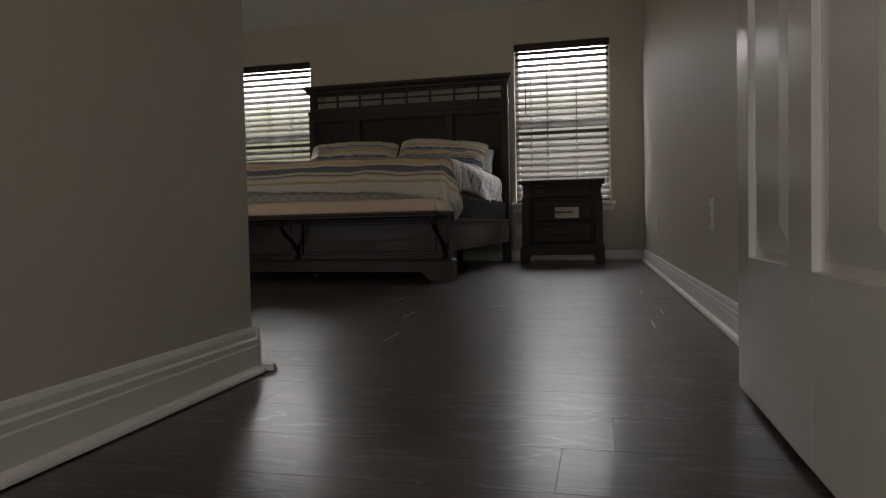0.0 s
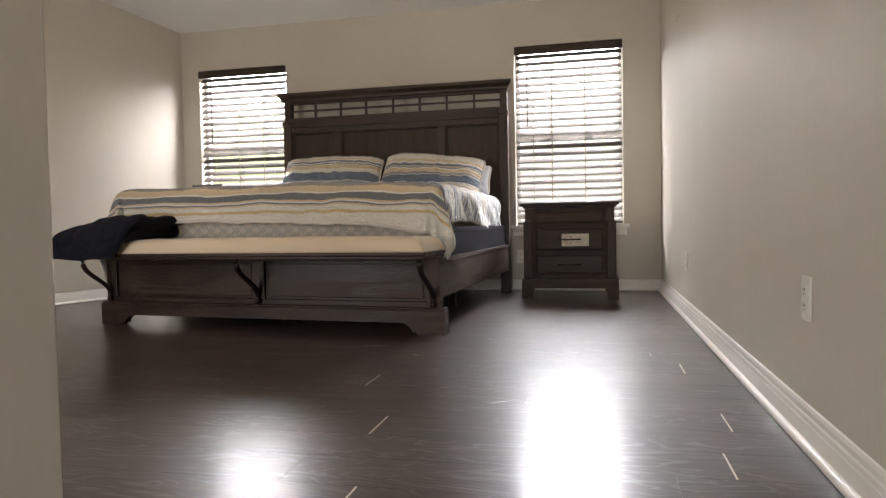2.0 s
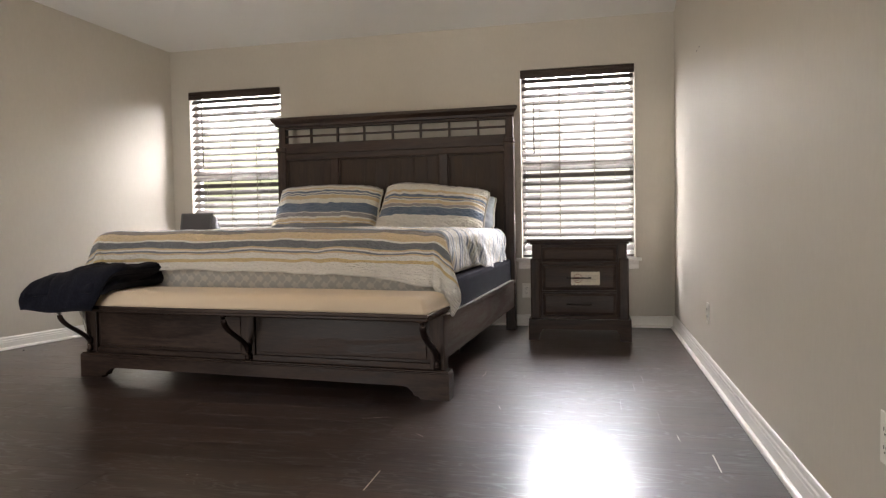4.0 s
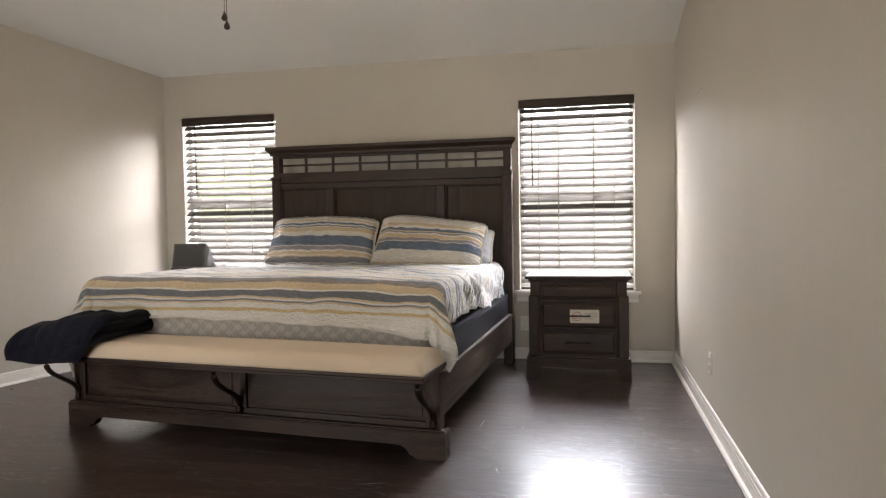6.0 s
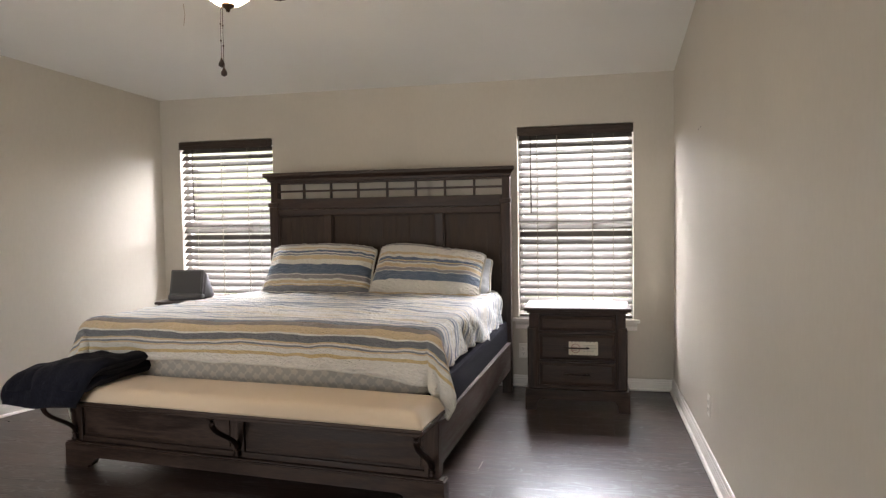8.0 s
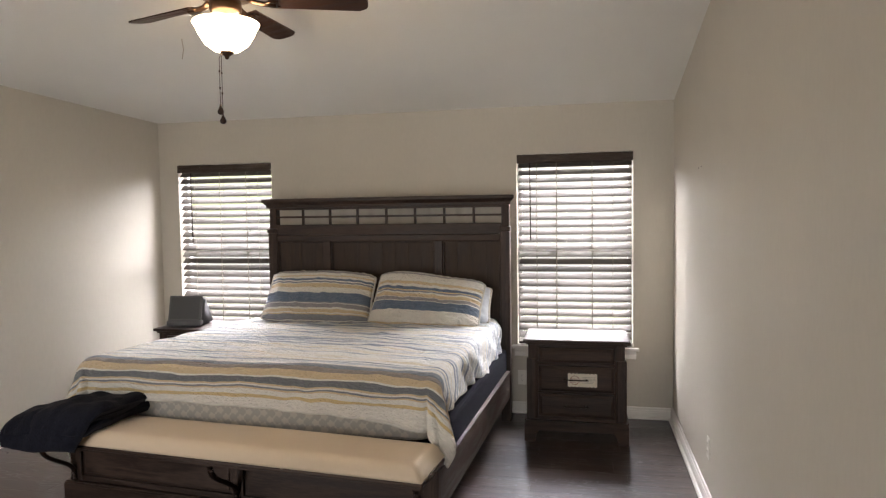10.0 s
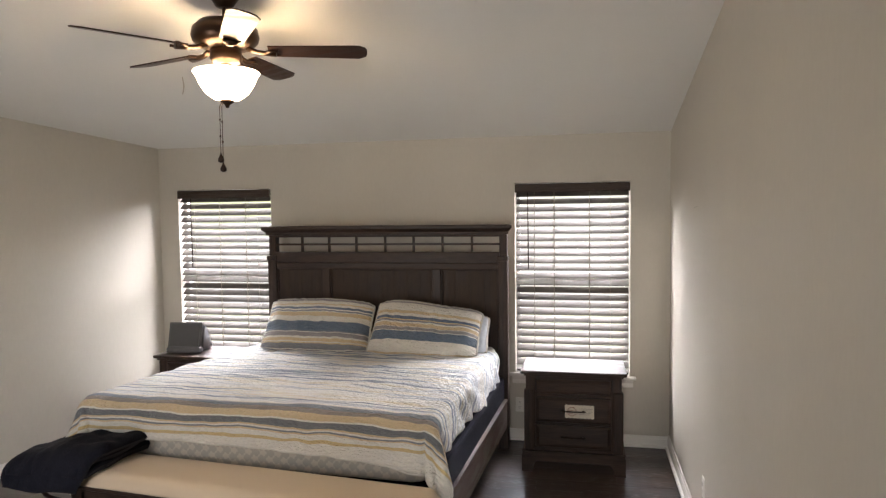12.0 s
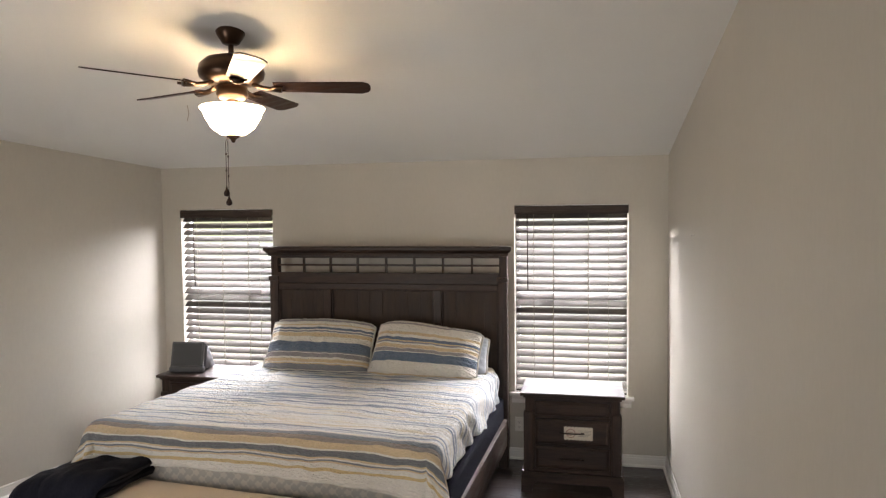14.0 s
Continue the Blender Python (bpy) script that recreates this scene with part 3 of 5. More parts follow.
def blind(x0, x1, wand, tapes):
    root = empty("blind", (x0, 0.03, SILL), label="dark brown wooden venetian blind with open slats, lowered in the window", category="blind", group="venetian blinds")
    x0, x1 = 0.012, x1 - x0 - 0.01
    h = HEAD - SILL
    bm = bmesh.new()
    box(bm, x0 - 0.008, x1 + 0.008, -0.052, -0.034, h - 0.075, h - 0.008, 0.005, 3)
    for z0 in (h - 0.068, h - 0.046, h - 0.022):
        box(bm, x0 - 0.009, x1 + 0.009, -0.0545, -0.051, z0, z0 + 0.006, 0.002, 1)
    part("valance", bm, VALANCE, root, "moulded dark wooden valance")
    boxpart("headrail", (x0, x1, -0.03, 0.03, h - 0.055, h - 0.008), SLAT, root)
    boxpart("bottom_rail", (x0, x1, -0.03, 0.03, 0.008, 0.026), SLAT, root, 0.004)
    pitch, w, t = 0.0586, 0.031, 0.0028
    first = h - 0.088
    c, s = math.cos(radians(TILT_SLAT)), math.sin(radians(TILT_SLAT))
    bm = bmesh.new()
    outline = []
    for k in range(7):
        u = -1 + k / 3
        outline.append((u * w, 0.0025 * (1 - u * u) + t / 2))
    outline += [(u, v - t) for u, v in reversed(outline)]
    extrude_outline(bm, outline, x1 - x0, lambda u, v, q: (q, u * c - v * s, u * s + v * c))
    me = None
    n = int((first - 0.03) / pitch) + 1
    for i in range(n):
        z = first - i * pitch
        if me is None:
            ob = part("slat", bm, SLAT, root)
            me = ob.data
        else:
            ob = new("slat", me)
            ob.parent = root
        ob.matrix_basis = pose(x0, random.uniform(-0.0015, 0.0015), z, random.uniform(-1.6, 1.6), 0, random.uniform(-0.08, 0.08))
    for x in tapes:
        bm = bmesh.new()
        tw = 0.003 if x in tapes[1:3] else 0.0014
        for y in (-0.031, 0.031):
            box(bm, x - tw, x + tw, y - 0.0008, y + 0.0008, 0.02, h - 0.05)
        box(bm, x - 0.001, x + 0.001, -0.001, 0.001, 0.02, h - 0.05)
        part("ladder_tape", bm, CORD, root)
    bm = bmesh.new()
    sweep(bm, [(wand, -0.045, h - 0.07), (wand + 0.002, -0.046, h - 0.35), (wand + 0.004, -0.046, h - 0.68)], 0.004)
    part("wand", bm, IRON, root, "thin dark tilt wand", True)
    return root


blind(W[0][0], W[0][1], 0.105, (0.155, 0.31, 0.583, 0.74))
blind(W[1][0], W[1][1], 0.13, (0.155, 0.40, 0.65, 0.76))


# ---- sockets ----
def socket(name, m, label, blank=False):
    root = new(name)
    root.matrix_world = m
    tagged(root, label, "outlet", "wall sockets")
    boxpart("cover_plate", (-0.036, 0.036, -0.0055, -0.0002, -0.058, 0.058), PLATE, root, 0.003)
    for z in (-0.02, 0.02):
        bm = bmesh.new()
        box(bm, -0.0165, 0.0165, -0.0085, -0.0056, z - 0.0145, z + 0.0145, 0.002)
        part("receptacle", bm, PLATE, root)
        bm = bmesh.new()
        for x, hh in ((-0.006, 0.008), (0.006, 0.0065)):
            box(bm, x - 0.001, x + 0.001, -0.0095, -0.0086, z - hh / 2 + 0.003, z + hh / 2 + 0.003)
        box(bm, -0.002, 0.002, -0.0095, -0.0086, z - 0.010, z - 0.006)
        part("slots", bm, SLOT, root)
    return root


socket("wall_socket", pose(-1.15, 0, 0.288), "white double wall socket between bed and nightstand")
socket("wall_socket", pose(0, -1.555, 0.33, 0, 0, -90), "white double wall socket low on the side wall near the windows")
socket("wall_socket", pose(0, -3.87, 0.372, 0, 0, -90), "white double wall socket low on the side wall near the door")


# ---- door, standing open along the side wall ----
def door():
    hinge, free, xo = -5.863, -4.998, -0.09
    root = empty("door_1", (xo, hinge, 0.012), 90, label="white painted six-panel door standing open against the side wall", category="door")
    L, H, T = free - hinge, 2.03, 0.035
    # local x runs to the free edge, local y toward the hall (-x world)
    bm = bmesh.new()
    st, mid = 0.10, 0.11
    cols = [(st, L / 2 - mid / 2), (L / 2 + mid / 2, L - st)]
    rows_ = [(0.268, 0.86), (1.02, 1.60), (1.71, 1.91)]
    zs = [0, 0.268, 0.86, 1.02, 1.60, 1.71, 1.91, H]
    for a, b in ((0, st), (L / 2 - mid / 2, L / 2 + mid / 2), (L - st, L)):
        box(bm, a, b, 0, T, 0, H, 0.001)
    for k in range(0, 8, 2):
        for a, b in cols:
            box(bm, a - 0.001, b + 0.001, 0.0003, T - 0.0003, zs[k], zs[k + 1], 0.001)
    part("door_leaf", bm, DOOR, root)
    for a, b in cols:
        for z0, z1 in rows_:
            bm = bmesh.new()
            box(bm, a, b, 0.012, T - 0.012, z0, z1)
            c = 0.062
            for y0, y1 in ((T - 0.012, T - 0.002), (0.012, 0.002)):
                v0 = [bm.verts.new(p) for p in ((a + 0.014, y0, z0 + 0.014), (b - 0.014, y0, z0 + 0.014), (b - 0.014, y0, z1 - 0.014), (a + 0.014, y0, z1 - 0.014))]
                v1 = [bm.verts.new(p) for p in ((a + c, y1, z0 + c), (b - c, y1, z0 + c), (b - c, y1, z1 - c), (a + c, y1, z1 - c))]
                bm.faces.new(v1)
                for i in range(4):
                    bm.faces.new((v0[i], v0[(i + 1) % 4], v1[(i + 1) % 4], v1[i]))
            part("panel", bm, DOOR, root)
    for s, y in ((1, T), (-1, 0)):
        bm = bmesh.new()
        lathe(bm, [(0.03, 0), (0.03, 0.006), (0.011, 0.01), (0.011, 0.03), (0.026, 0.045), (0.028, 0.058), (0.016, 0.068), (0.002, 0.07)], 20)
        bmesh.ops.transform(bm, matrix=pose(L - 0.06, y, 0.93, -90 * s, 0, 0), verts=bm.verts)
        part("door_knob", bm, BRONZE, root, "oiled bronze knob", True)
    return root


structure(door())


# ---- nightstands ----
def nightstand(name, x, y, label, tag=True, depth=0.42):
    root = empty(name, (x, y, 0), label=label, category="nightstand", group="pair of nightstands")
    w = 0.335
    d = depth
    bm = bmesh.new()
    box(bm, -w - 0.035, w + 0.035, -0.03, d, 0.742, 0.768, 0.008, 3)
    box(bm, -w - 0.012, w + 0.012, -0.012, d, 0.725, 0.742, 0.004)
    part("top", bm, DARK_H, root, "moulded top")
    for s in (-1, 1):
        bm = bmesh.new()
        box(bm, min(s * w, s * (w - 0.07)), max(s * w, s * (w - 0.07)), 0.004, d, 0.16, 0.725, 0.004)
        part("side_panel", bm, DARK_V, root)
        bm = bmesh.new()
        box(bm, min(s * (w + 0.012), s * (w - 0.06)), max(s * (w + 0.012), s * (w - 0.06)), -0.006, 0.06, 0.16, 0.62, 0.01)
        part("corner_post", bm, DARK_V, root)
    bm = bmesh.new()
    box(bm, -w + 0.07, w - 0.07, 0.03, d - 0.01, 0.16, 0.72, 0)
    part("carcass", bm, DARK_V, root)
    for z0, z1 in ((0.705, 0.722), (0.572, 0.59), (0.362, 0.374), (0.16, 0.185)):
        bm = bmesh.new()
        box(bm, -w + 0.066, w - 0.066, 0.008, 0.05, z0, z1, 0.002)
        part("drawer_rail", bm, DARK_H, root)
    for z0, z1, inset in ((0.594, 0.702, False), (0.378, 0.568, True), (0.189, 0.358, True)):
        bm = bmesh.new()
        a, b = -w + 0.074, w - 0.074
        box(bm, a, b, 0.004, 0.028, z0, z1, 0.002)
        c = 0.022
        o = [(a + 0.008, z0 + 0.008), (b - 0.008, z0 + 0.008), (b - 0.008, z1 - 0.008), (a + 0.008, z1 - 0.008)]
        i_ = [(a + c, z0 + c), (b - c, z0 + c), (b - c, z1 - c), (a + c, z1 - c)]
        lo = [bm.verts.new((p, 0.0035, q)) for p, q in o]
        hi = [bm.verts.new((p, -0.004, q)) for p, q in i_]
        bm.faces.new(hi)
        for k in range(4):
            bm.faces.new((lo[k], lo[(k + 1) % 4], hi[(k + 1) % 4], hi[k]))
        dr = part("drawer", bm, DARK_H, root)
        if inset:
            zc = (z0 + z1) / 2
            bm = bmesh.new()
            sweep(bm, [(-0.085, -0.018, zc), (-0.06, -0.028, zc), (-0.03, -0.032, zc), (0, -0.033, zc), (0.03, -0.032, zc), (0.06, -0.028, zc), (0.085, -0.018, zc)], [0.006, 0.0045, 0.006, 0.0045, 0.006, 0.0045, 0.006])
            for px in (-0.07, 0.07):
                sweep(bm, [(px, -0.002, zc), (px, -0.025, zc)], 0.006)
            part("handle", bm, IRON, dr, "wrought iron bar pull", True)
    bm = bmesh.new()
    outline = [(-w - 0.028, 0.0), (-w + 0.05, 0.0), (-w + 0.055, 0.05), (-w + 0.075, 0.085), (w - 0.075, 0.085), (w - 0.055, 0.05), (w - 0.05, 0.0), (w + 0.028, 0.0), (w + 0.028, 0.13), (w + 0.018, 0.158), (-w - 0.018, 0.158), (-w - 0.028, 0.13)]
    extrude_outline(bm, outline, 0.028, lambda a, b, c: (a, -0.018 + c, b))
    for s in (-1, 1):
        x0_, x1_ = sorted((s * (w + 0.028), s * (w - 0.0)))
        box(bm, x0_, x1_, 0.0105, d, 0.08, 0.1585, 0.002)
        for ya, yb in ((0.0105, 0.06), (d - 0.06, d)):
            box(bm, x0_, x1_, ya, yb, 0, 0.08, 0.002)
    part("plinth", bm, DARK_H, root, "bracket-foot base")
    for ch in root.children_recursive:
        ch.data.transform(Matrix.Diagonal((0.985, 1.0, 0.945, 1.0)))
    return root


nightstand("nightstand", -0.718, -0.64, "dark-stained oak nightstand with three drawers below the window")
nightstand("nightstand", -3.67, -0.60, "dark-stained oak nightstand holding a tablet cushion")

# paper tag hung from the upper pull
root = empty("paper_tag", (-0.674, -0.647, 0.443), label="cream scalloped paper tag hanging from the nightstand pull", category="tag")
bm = bmesh.new()
outline = []
hw, hh, st = 0.1, 0.043, 0.0125
k = int(2 * hw / st)
for i in range(k + 1):
    outline.append((-hw + i * 2 * hw / k, -hh - (0.007 if i % 2 else 0)))
for i in range(k + 1):
    outline.append((hw - i * 2 * hw / k, hh + (0.007 if i % 2 else 0)))
extrude_outline(bm, outline, 0.0015, lambda a, b, c: (a, c, b))
part("paper", bm, TAG, root)
bm = bmesh.new()
for i in range(24):
    t0 = 2 * math.pi * i / 24
    box(bm, -0.0036, 0.0036, -0.0012, -0.0002, -0.0018, 0.0018, m=Matrix.Translation((-0.052 + 0.03 * math.cos(t0), 0, 0.03 * math.sin(t0))) @ pose(0, 0, 0, 0, 90 - math.degrees(t0), 0))
for r_, zz in ((0.018, 0.008), (0.02, -0.004), (0.014, -0.014)):
    box(bm, -0.06 - r_, -0.06 + r_, -0.0012, -0.0002, zz - 0.0015, zz + 0.0015)
part("printed_seal", bm, INK, root)
bm = bmesh.new()
for zz, a, b in ((0.022, 0.0, 0.09), (0.012, 0.01, 0.085), (0.002, 0.0, 0.09), (-0.008, 0.005, 0.08), (-0.018, 0.0, 0.07)):
    box(bm, a, b, -0.0012, -0.0002, zz - 0.0012, zz + 0.0012)
part("printed_lines", bm, material("tag_grey_ink", (0.35, 0.32, 0.28), 0.8), root)

# tablet leaning on a wedge cushion
root = empty("tablet_stand", (-3.84, -0.42, 0.727), 6, label="dark grey tablet leaning on a wedge cushion on the nightstand", category="tablet")
bm = bmesh.new()
extrude_outline(bm, [(-0.05, 0.0), (0.15, 0.0), (0.155, 0.03), (0.04, 0.215), (0.005, 0.22), (-0.05, 0.03)], 0.27, lambda a, b, c: (-0.135 + c, a, b))
bmesh.ops.bevel(bm, geom=list(bm.edges), offset=0.014, segments=3, affect="EDGES")
part("wedge", bm, CUSHION, root, "charcoal fabric wedge", True)
bm = bmesh.new()
box(bm, -0.152, 0.145, -0.10, -0.04, 0.0, 0.05, 0.018, 3)
part("ledge", bm, CUSHION, root, "padded ledge", True)
bm = bmesh.new()
box(bm, -0.145, 0.135, -0.006, 0.006, 0.0, 0.205, 0.005, 3, m=pose(-0.003, -0.068, 0.042, -14, 0, 0))
tablet = part("tablet", bm, TABLET, root, "dark tablet in a case")
bm = bmesh.new()
box(bm, -0.128, 0.118, -0.0085, -0.0062, 0.014, 0.191, 0.002, 2, m=pose(-0.003, -0.068, 0.042, -14, 0, 0))
part("screen", bm, SCREEN, tablet, "dark glossy screen, switched off")


# ---- bed ----
BL, BR = Vector((-3.21, -0.2, 0)), Vector((-1.215, -0.2, 0))
FL, FR = Vector((-3.50, -2.14, 0)), Vector((-1.322, -2.34, 0))


def on_bed(u, v, z=0.0):
    """A place on the bed's frame: u from the far side to the near side, v from head to foot."""
    p = BL.lerp(BR, u).lerp(FL.lerp(FR, u), v)
    return Vector((p.x, p.y, z))


bed = empty("bed", (-2.25, -1.2, 0), label="king-size dark oak bed with panelled headboard and bench footboard", category="bed")


def bedpart(name, bm, mat, label="", smooth=False, parent=None):
    bmesh.ops.translate(bm, verts=bm.verts, vec=(2.25, 1.2, 0))
    ob = part(name, bm, mat, parent or bed, label, smooth)
    return ob


# headboard: posts, crest, lattice, panels
HY = -0.25
for a, b in ((-3.205, -3.13), (-1.292, -1.217)):
    bm = bmesh.new()
    box(bm, a, b, HY + 0.005, HY + 0.09, 0, 1.47, 0.006)
    box(bm, a - 0.006, b + 0.006, HY - 0.006, HY + 0.09, 1.47, 1.505, 0.006)
    box(bm, a + 0.012, b - 0.004, HY + 0.012, HY + 0.085, 1.505, 1.68, 0.004)
    bedpart("headboard_post", bm, DARK_V)
bm = bmesh.new()
prof = [(0.0, 1.672), (-0.012, 1.675), (-0.015, 1.695), (-0.03, 1.71), (-0.042, 1.722), (-0.042, 1.742), (-0.036, 1.747), (0.13, 1.747), (0.13, 1.735), (0.095, 1.71), (0.085, 1.672)]
for ends in (0,):
    lo, hi = [], []
    for p, z in prof:
        e = max(0.0, -p) + 0.004
        lo.append(bm.verts.new((-3.19 - e, HY + p, z)))
        hi.append(bm.verts.new((-1.224 + e, HY + p, z)))
    bm.faces.new(lo), bm.faces.new(hi)
    for i in range(len(prof)):
        bm.faces.new((lo[i], lo[(i + 1) % len(prof)], hi[(i + 1) % len(prof)], hi[i]))
bedpart("crest_rail", bm, DARK_H, "moulded crest rail")
for d in ((-3.14, -1.282, HY + 0.012, HY + 0.07, 1.45, 1.535), (-3.14, -1.282, HY + 0.018, HY + 0.065, 1.655, 1.68),
          (-3.13, -1.292, HY + 0.012, HY + 0.07, 1.40, 1.448), (-3.13, -1.292, HY + 0.012, HY + 0.07, 0.55, 0.70)):
    bm = bmesh.new()
    box(bm, *d, 0.003)
    bedpart("headboard_rail", bm, DARK_H)
bm = bmesh.new()
box(bm, -3.14, -1.282, HY + 0.03, HY + 0.05, 1.589, 1.605, 0.002)
for x in (-2.909, -2.675, -2.442, -2.2, -1.965, -1.73, -1.497):
    box(bm, x - 0.008, x + 0.008, HY + 0.028, HY + 0.052, 1.533, 1.656, 0.002)
bedpart("lattice", bm, DARK_H, "open lattice strip")
for x in (-2.70, -1.776):
    bm = bmesh.new()
    box(bm, x - 0.032, x + 0.032, HY + 0.013, HY + 0.069, 0.70, 1.40, 0.003)
    bedpart("stile", bm, DARK_V)
for a, b, n in ((-3.131, -2.733, 4), (-2.667, -1.809, 8), (-1.743, -1.291, 4)):
    bm = bmesh.new()
    w_ = (b - a) / n
    box(bm, a, b, HY + 0.061, HY + 0.066, 0.70, 1.40)
    hp = bedpart("headboard_panel", bm, PANEL_WOOD, "tongue-and-groove panel")
    for i in range(n):
        bm = bmesh.new()
        box(bm, a + i * w_ + 0.0002, a + (i + 1) * w_ - 0.0002, HY + 0.046, HY + 0.060, 0.70, 1.40, 0.0006, 1)
        bedpart("board", bm, PANEL_WOOD, parent=hp)
    bm = bmesh.new()
    for d in ((a, a + 0.012, 0.70, 1.40), (b - 0.012, b, 0.70, 1.40), (a, b, 1.388, 1.40)):
        box(bm, d[0], d[1], HY + 0.026, HY + 0.046, d[2], d[3], 0.004, 2)
    bedpart("panel_moulding", bm, DARK_V)

# footboard, set out along its own line
FD = (FR - FL).normalized()
FN = Vector((FD.y, -FD.x, 0))  # towards the room
FW = (FR - FL).length


def foot(a, c, z):
    return FL + FD * a + FN * c + Vector((0, 0, z))


def fbox(bm, a0, a1, c0, c1, z0, z1, bevel=0.003, seg=2):
    m = Matrix.Translation(FL) @ Matrix(((FD.x, -FN.x, 0), (FD.y, -FN.y, 0), (0, 0, 1))).to_4x4()
    box(bm, a0, a1, -c1, -c0, z0, z1, bevel, seg, m)


bm = bmesh.new()
e = 0.028
PLINTH = 0.14
arch = [(-e, 0), (0.125, 0), (0.125, 0.012), (0.152, 0.014), (0.158, 0.030), (0.172, 0.044), (0.188, 0.055), (0.206, 0.060), (FW - 0.206, 0.060), (FW - 0.188, 0.055), (FW - 0.172, 0.044), (FW - 0.158, 0.030), (FW - 0.152, 0.014), (FW - 0.125, 0.012), (FW - 0.125, 0), (FW + e, 0), (FW + e, PLINTH - 0.016), (-e, PLINTH - 0.016)]
extrude_outline(bm, arch, 0.045, lambda a, b, c: foot(a, 0.022 - c, b))
bedpart("plinth", bm, DARK_H, "bracket-foot plinth")
bm = bmesh.new()
for inset, z0, z1 in ((0.0, PLINTH - 0.0158, PLINTH - 0.008), (0.006, PLINTH - 0.008, PLINTH)):
    fbox(bm, -e + inset, FW + e - inset, -0.055, 0.022 - inset, z0, z1, 0.0035, 3)
bedpart("plinth_moulding", bm, DARK_H, "rounded moulding along the top of the plinth")
for s in (0, 1):
    bm = bmesh.new()
    fbox(bm, -e if s == 0 else FW + e - 0.045, -e + 0.045 if s == 0 else FW + e, -0.055, -0.0235, 0, PLINTH - 0.0165, 0.003)
    bedpart("foot", bm, DARK_V)
for a, b in ((0.0, 0.075), (FW - 0.075, FW)):
    bm = bmesh.new()
    fbox(bm, a, b, -0.06, 0.0, PLINTH + 0.0005, 0.41)
    bedpart("footboard_post", bm, DARK_V)
bm = bmesh.new()
fbox(bm, FW / 2 - 0.035, FW / 2 + 0.035, -0.03, -0.002, PLINTH + 0.0305, 0.3875)
bedpart("footboard_stile", bm, DARK_V)
for z0, z1 in ((PLINTH + 0.0005, PLINTH + 0.030), (0.388, 0.41)):
    bm = bmesh.new()
    fbox(bm, 0.075, FW - 0.075, -0.03, -0.004, z0, z1)
    bedpart("footboard_rail", bm, DARK_H)
for a, b in ((0.077, FW / 2 - 0.037), (FW / 2 + 0.037, FW - 0.077)):
    bm = bmesh.new()
    fbox(bm, a, b, -0.028, -0.016, PLINTH + 0.031, 0.387, 0.001)
    fbox(bm, a + 0.018, b - 0.018, -0.0162, -0.009, PLINTH + 0.046, 0.373, 0.004)
    bedpart("footboard_panel", bm, DARK_H, "oak panel with open grain")
bm = bmesh.new()
fbox(bm, -0.02, FW - 0.006, -0.10, 0.228, 0.411, 0.424, 0.003)
fbox(bm, -0.03, FW + 0.004, -0.10, 0.238, 0.4245, 0.443, 0.006, 3)
bedpart("bench_top", bm, DARK_H, "moulded bench top")


def cushion_mesh(w0, w1, c0, c1, z0, z1, puff):
    bm = bmesh.new()
    N, M = 90, 30
    grid = {}
    for lay in (0, 1):
        for i in range(N + 1):
            for j in range(M + 1):
                u, v = i / N, j / M
                eu, ev = min(u, 1 - u) * (w1 - w0), min(v, 1 - v) * (c1 - c0)
                f = (1 - max(0, 1 - eu / 0.07) ** 2.4) ** 0.5 * (1 - max(0, 1 - ev / 0.055) ** 2.4) ** 0.5
                z = z0 + 0.012 + (z1 - z0 - 0.012) * f + puff * math.sin(math.pi * u) * math.sin(math.pi * v) + 0.002 * noise.noise((u * 9, v * 4, 0)) if lay else z0
                grid[lay, i, j] = bm.verts.new(foot(w0 + u * (w1 - w0), c0 + v * (c1 - c0), z))
    for i in range(N):
        for j in range(M):
            bm.faces.new([grid[1, i, j], grid[1, i + 1, j], grid[1, i + 1, j + 1], grid[1, i, j + 1]])
            bm.faces.new([grid[0, i, j], grid[0, i + 1, j], grid[0, i + 1, j + 1], grid[0, i, j + 1]])
    rim = [(i, 0) for i in range(N)] + [(N, j) for j in range(M)] + [(i, M) for i in range(N, 0, -1)] + [(0, j) for j in range(M, 0, -1)]
    for a, b in zip(rim, rim[1:] + rim[:1]):
        bm.faces.new([grid[0, *a], grid[0, *b], grid[1, *b], grid[1, *a]])
    return bm


bedpart("bench_cushion", cushion_mesh(-0.02, FW - 0.002, -0.11, 0.232, 0.4435, 0.518, 0.010), LINEN, "beige linen bench cushion", True)


def bracket(a):
    """An S-shaped iron strap from under the bench edge down to the panel."""
    bm = bmesh.new()
    pts = []
    for i in range(21):
        t = i / 20
        c = 0.012 + 0.195 * (0.5 + 0.5 * math.cos(math.pi * t)) + 0.012 * math.sin(2 * math.pi * t)
        z = 0.405 - 0.235 * t
        pts.append(foot(a, c, z))
    pts = [foot(a, 0.218, 0.41)] + pts + [foot(a, 0.010, 0.160), foot(a, 0.022, 0.156)]
    sweep(bm, pts, 0.0125, 8, 1.3)
    bedpart("iron_bracket", bm, IRON, "S-shaped iron bracket", True)


for a in (0.035, FW / 2 + 0.0, FW - 0.035):
    bracket(a)

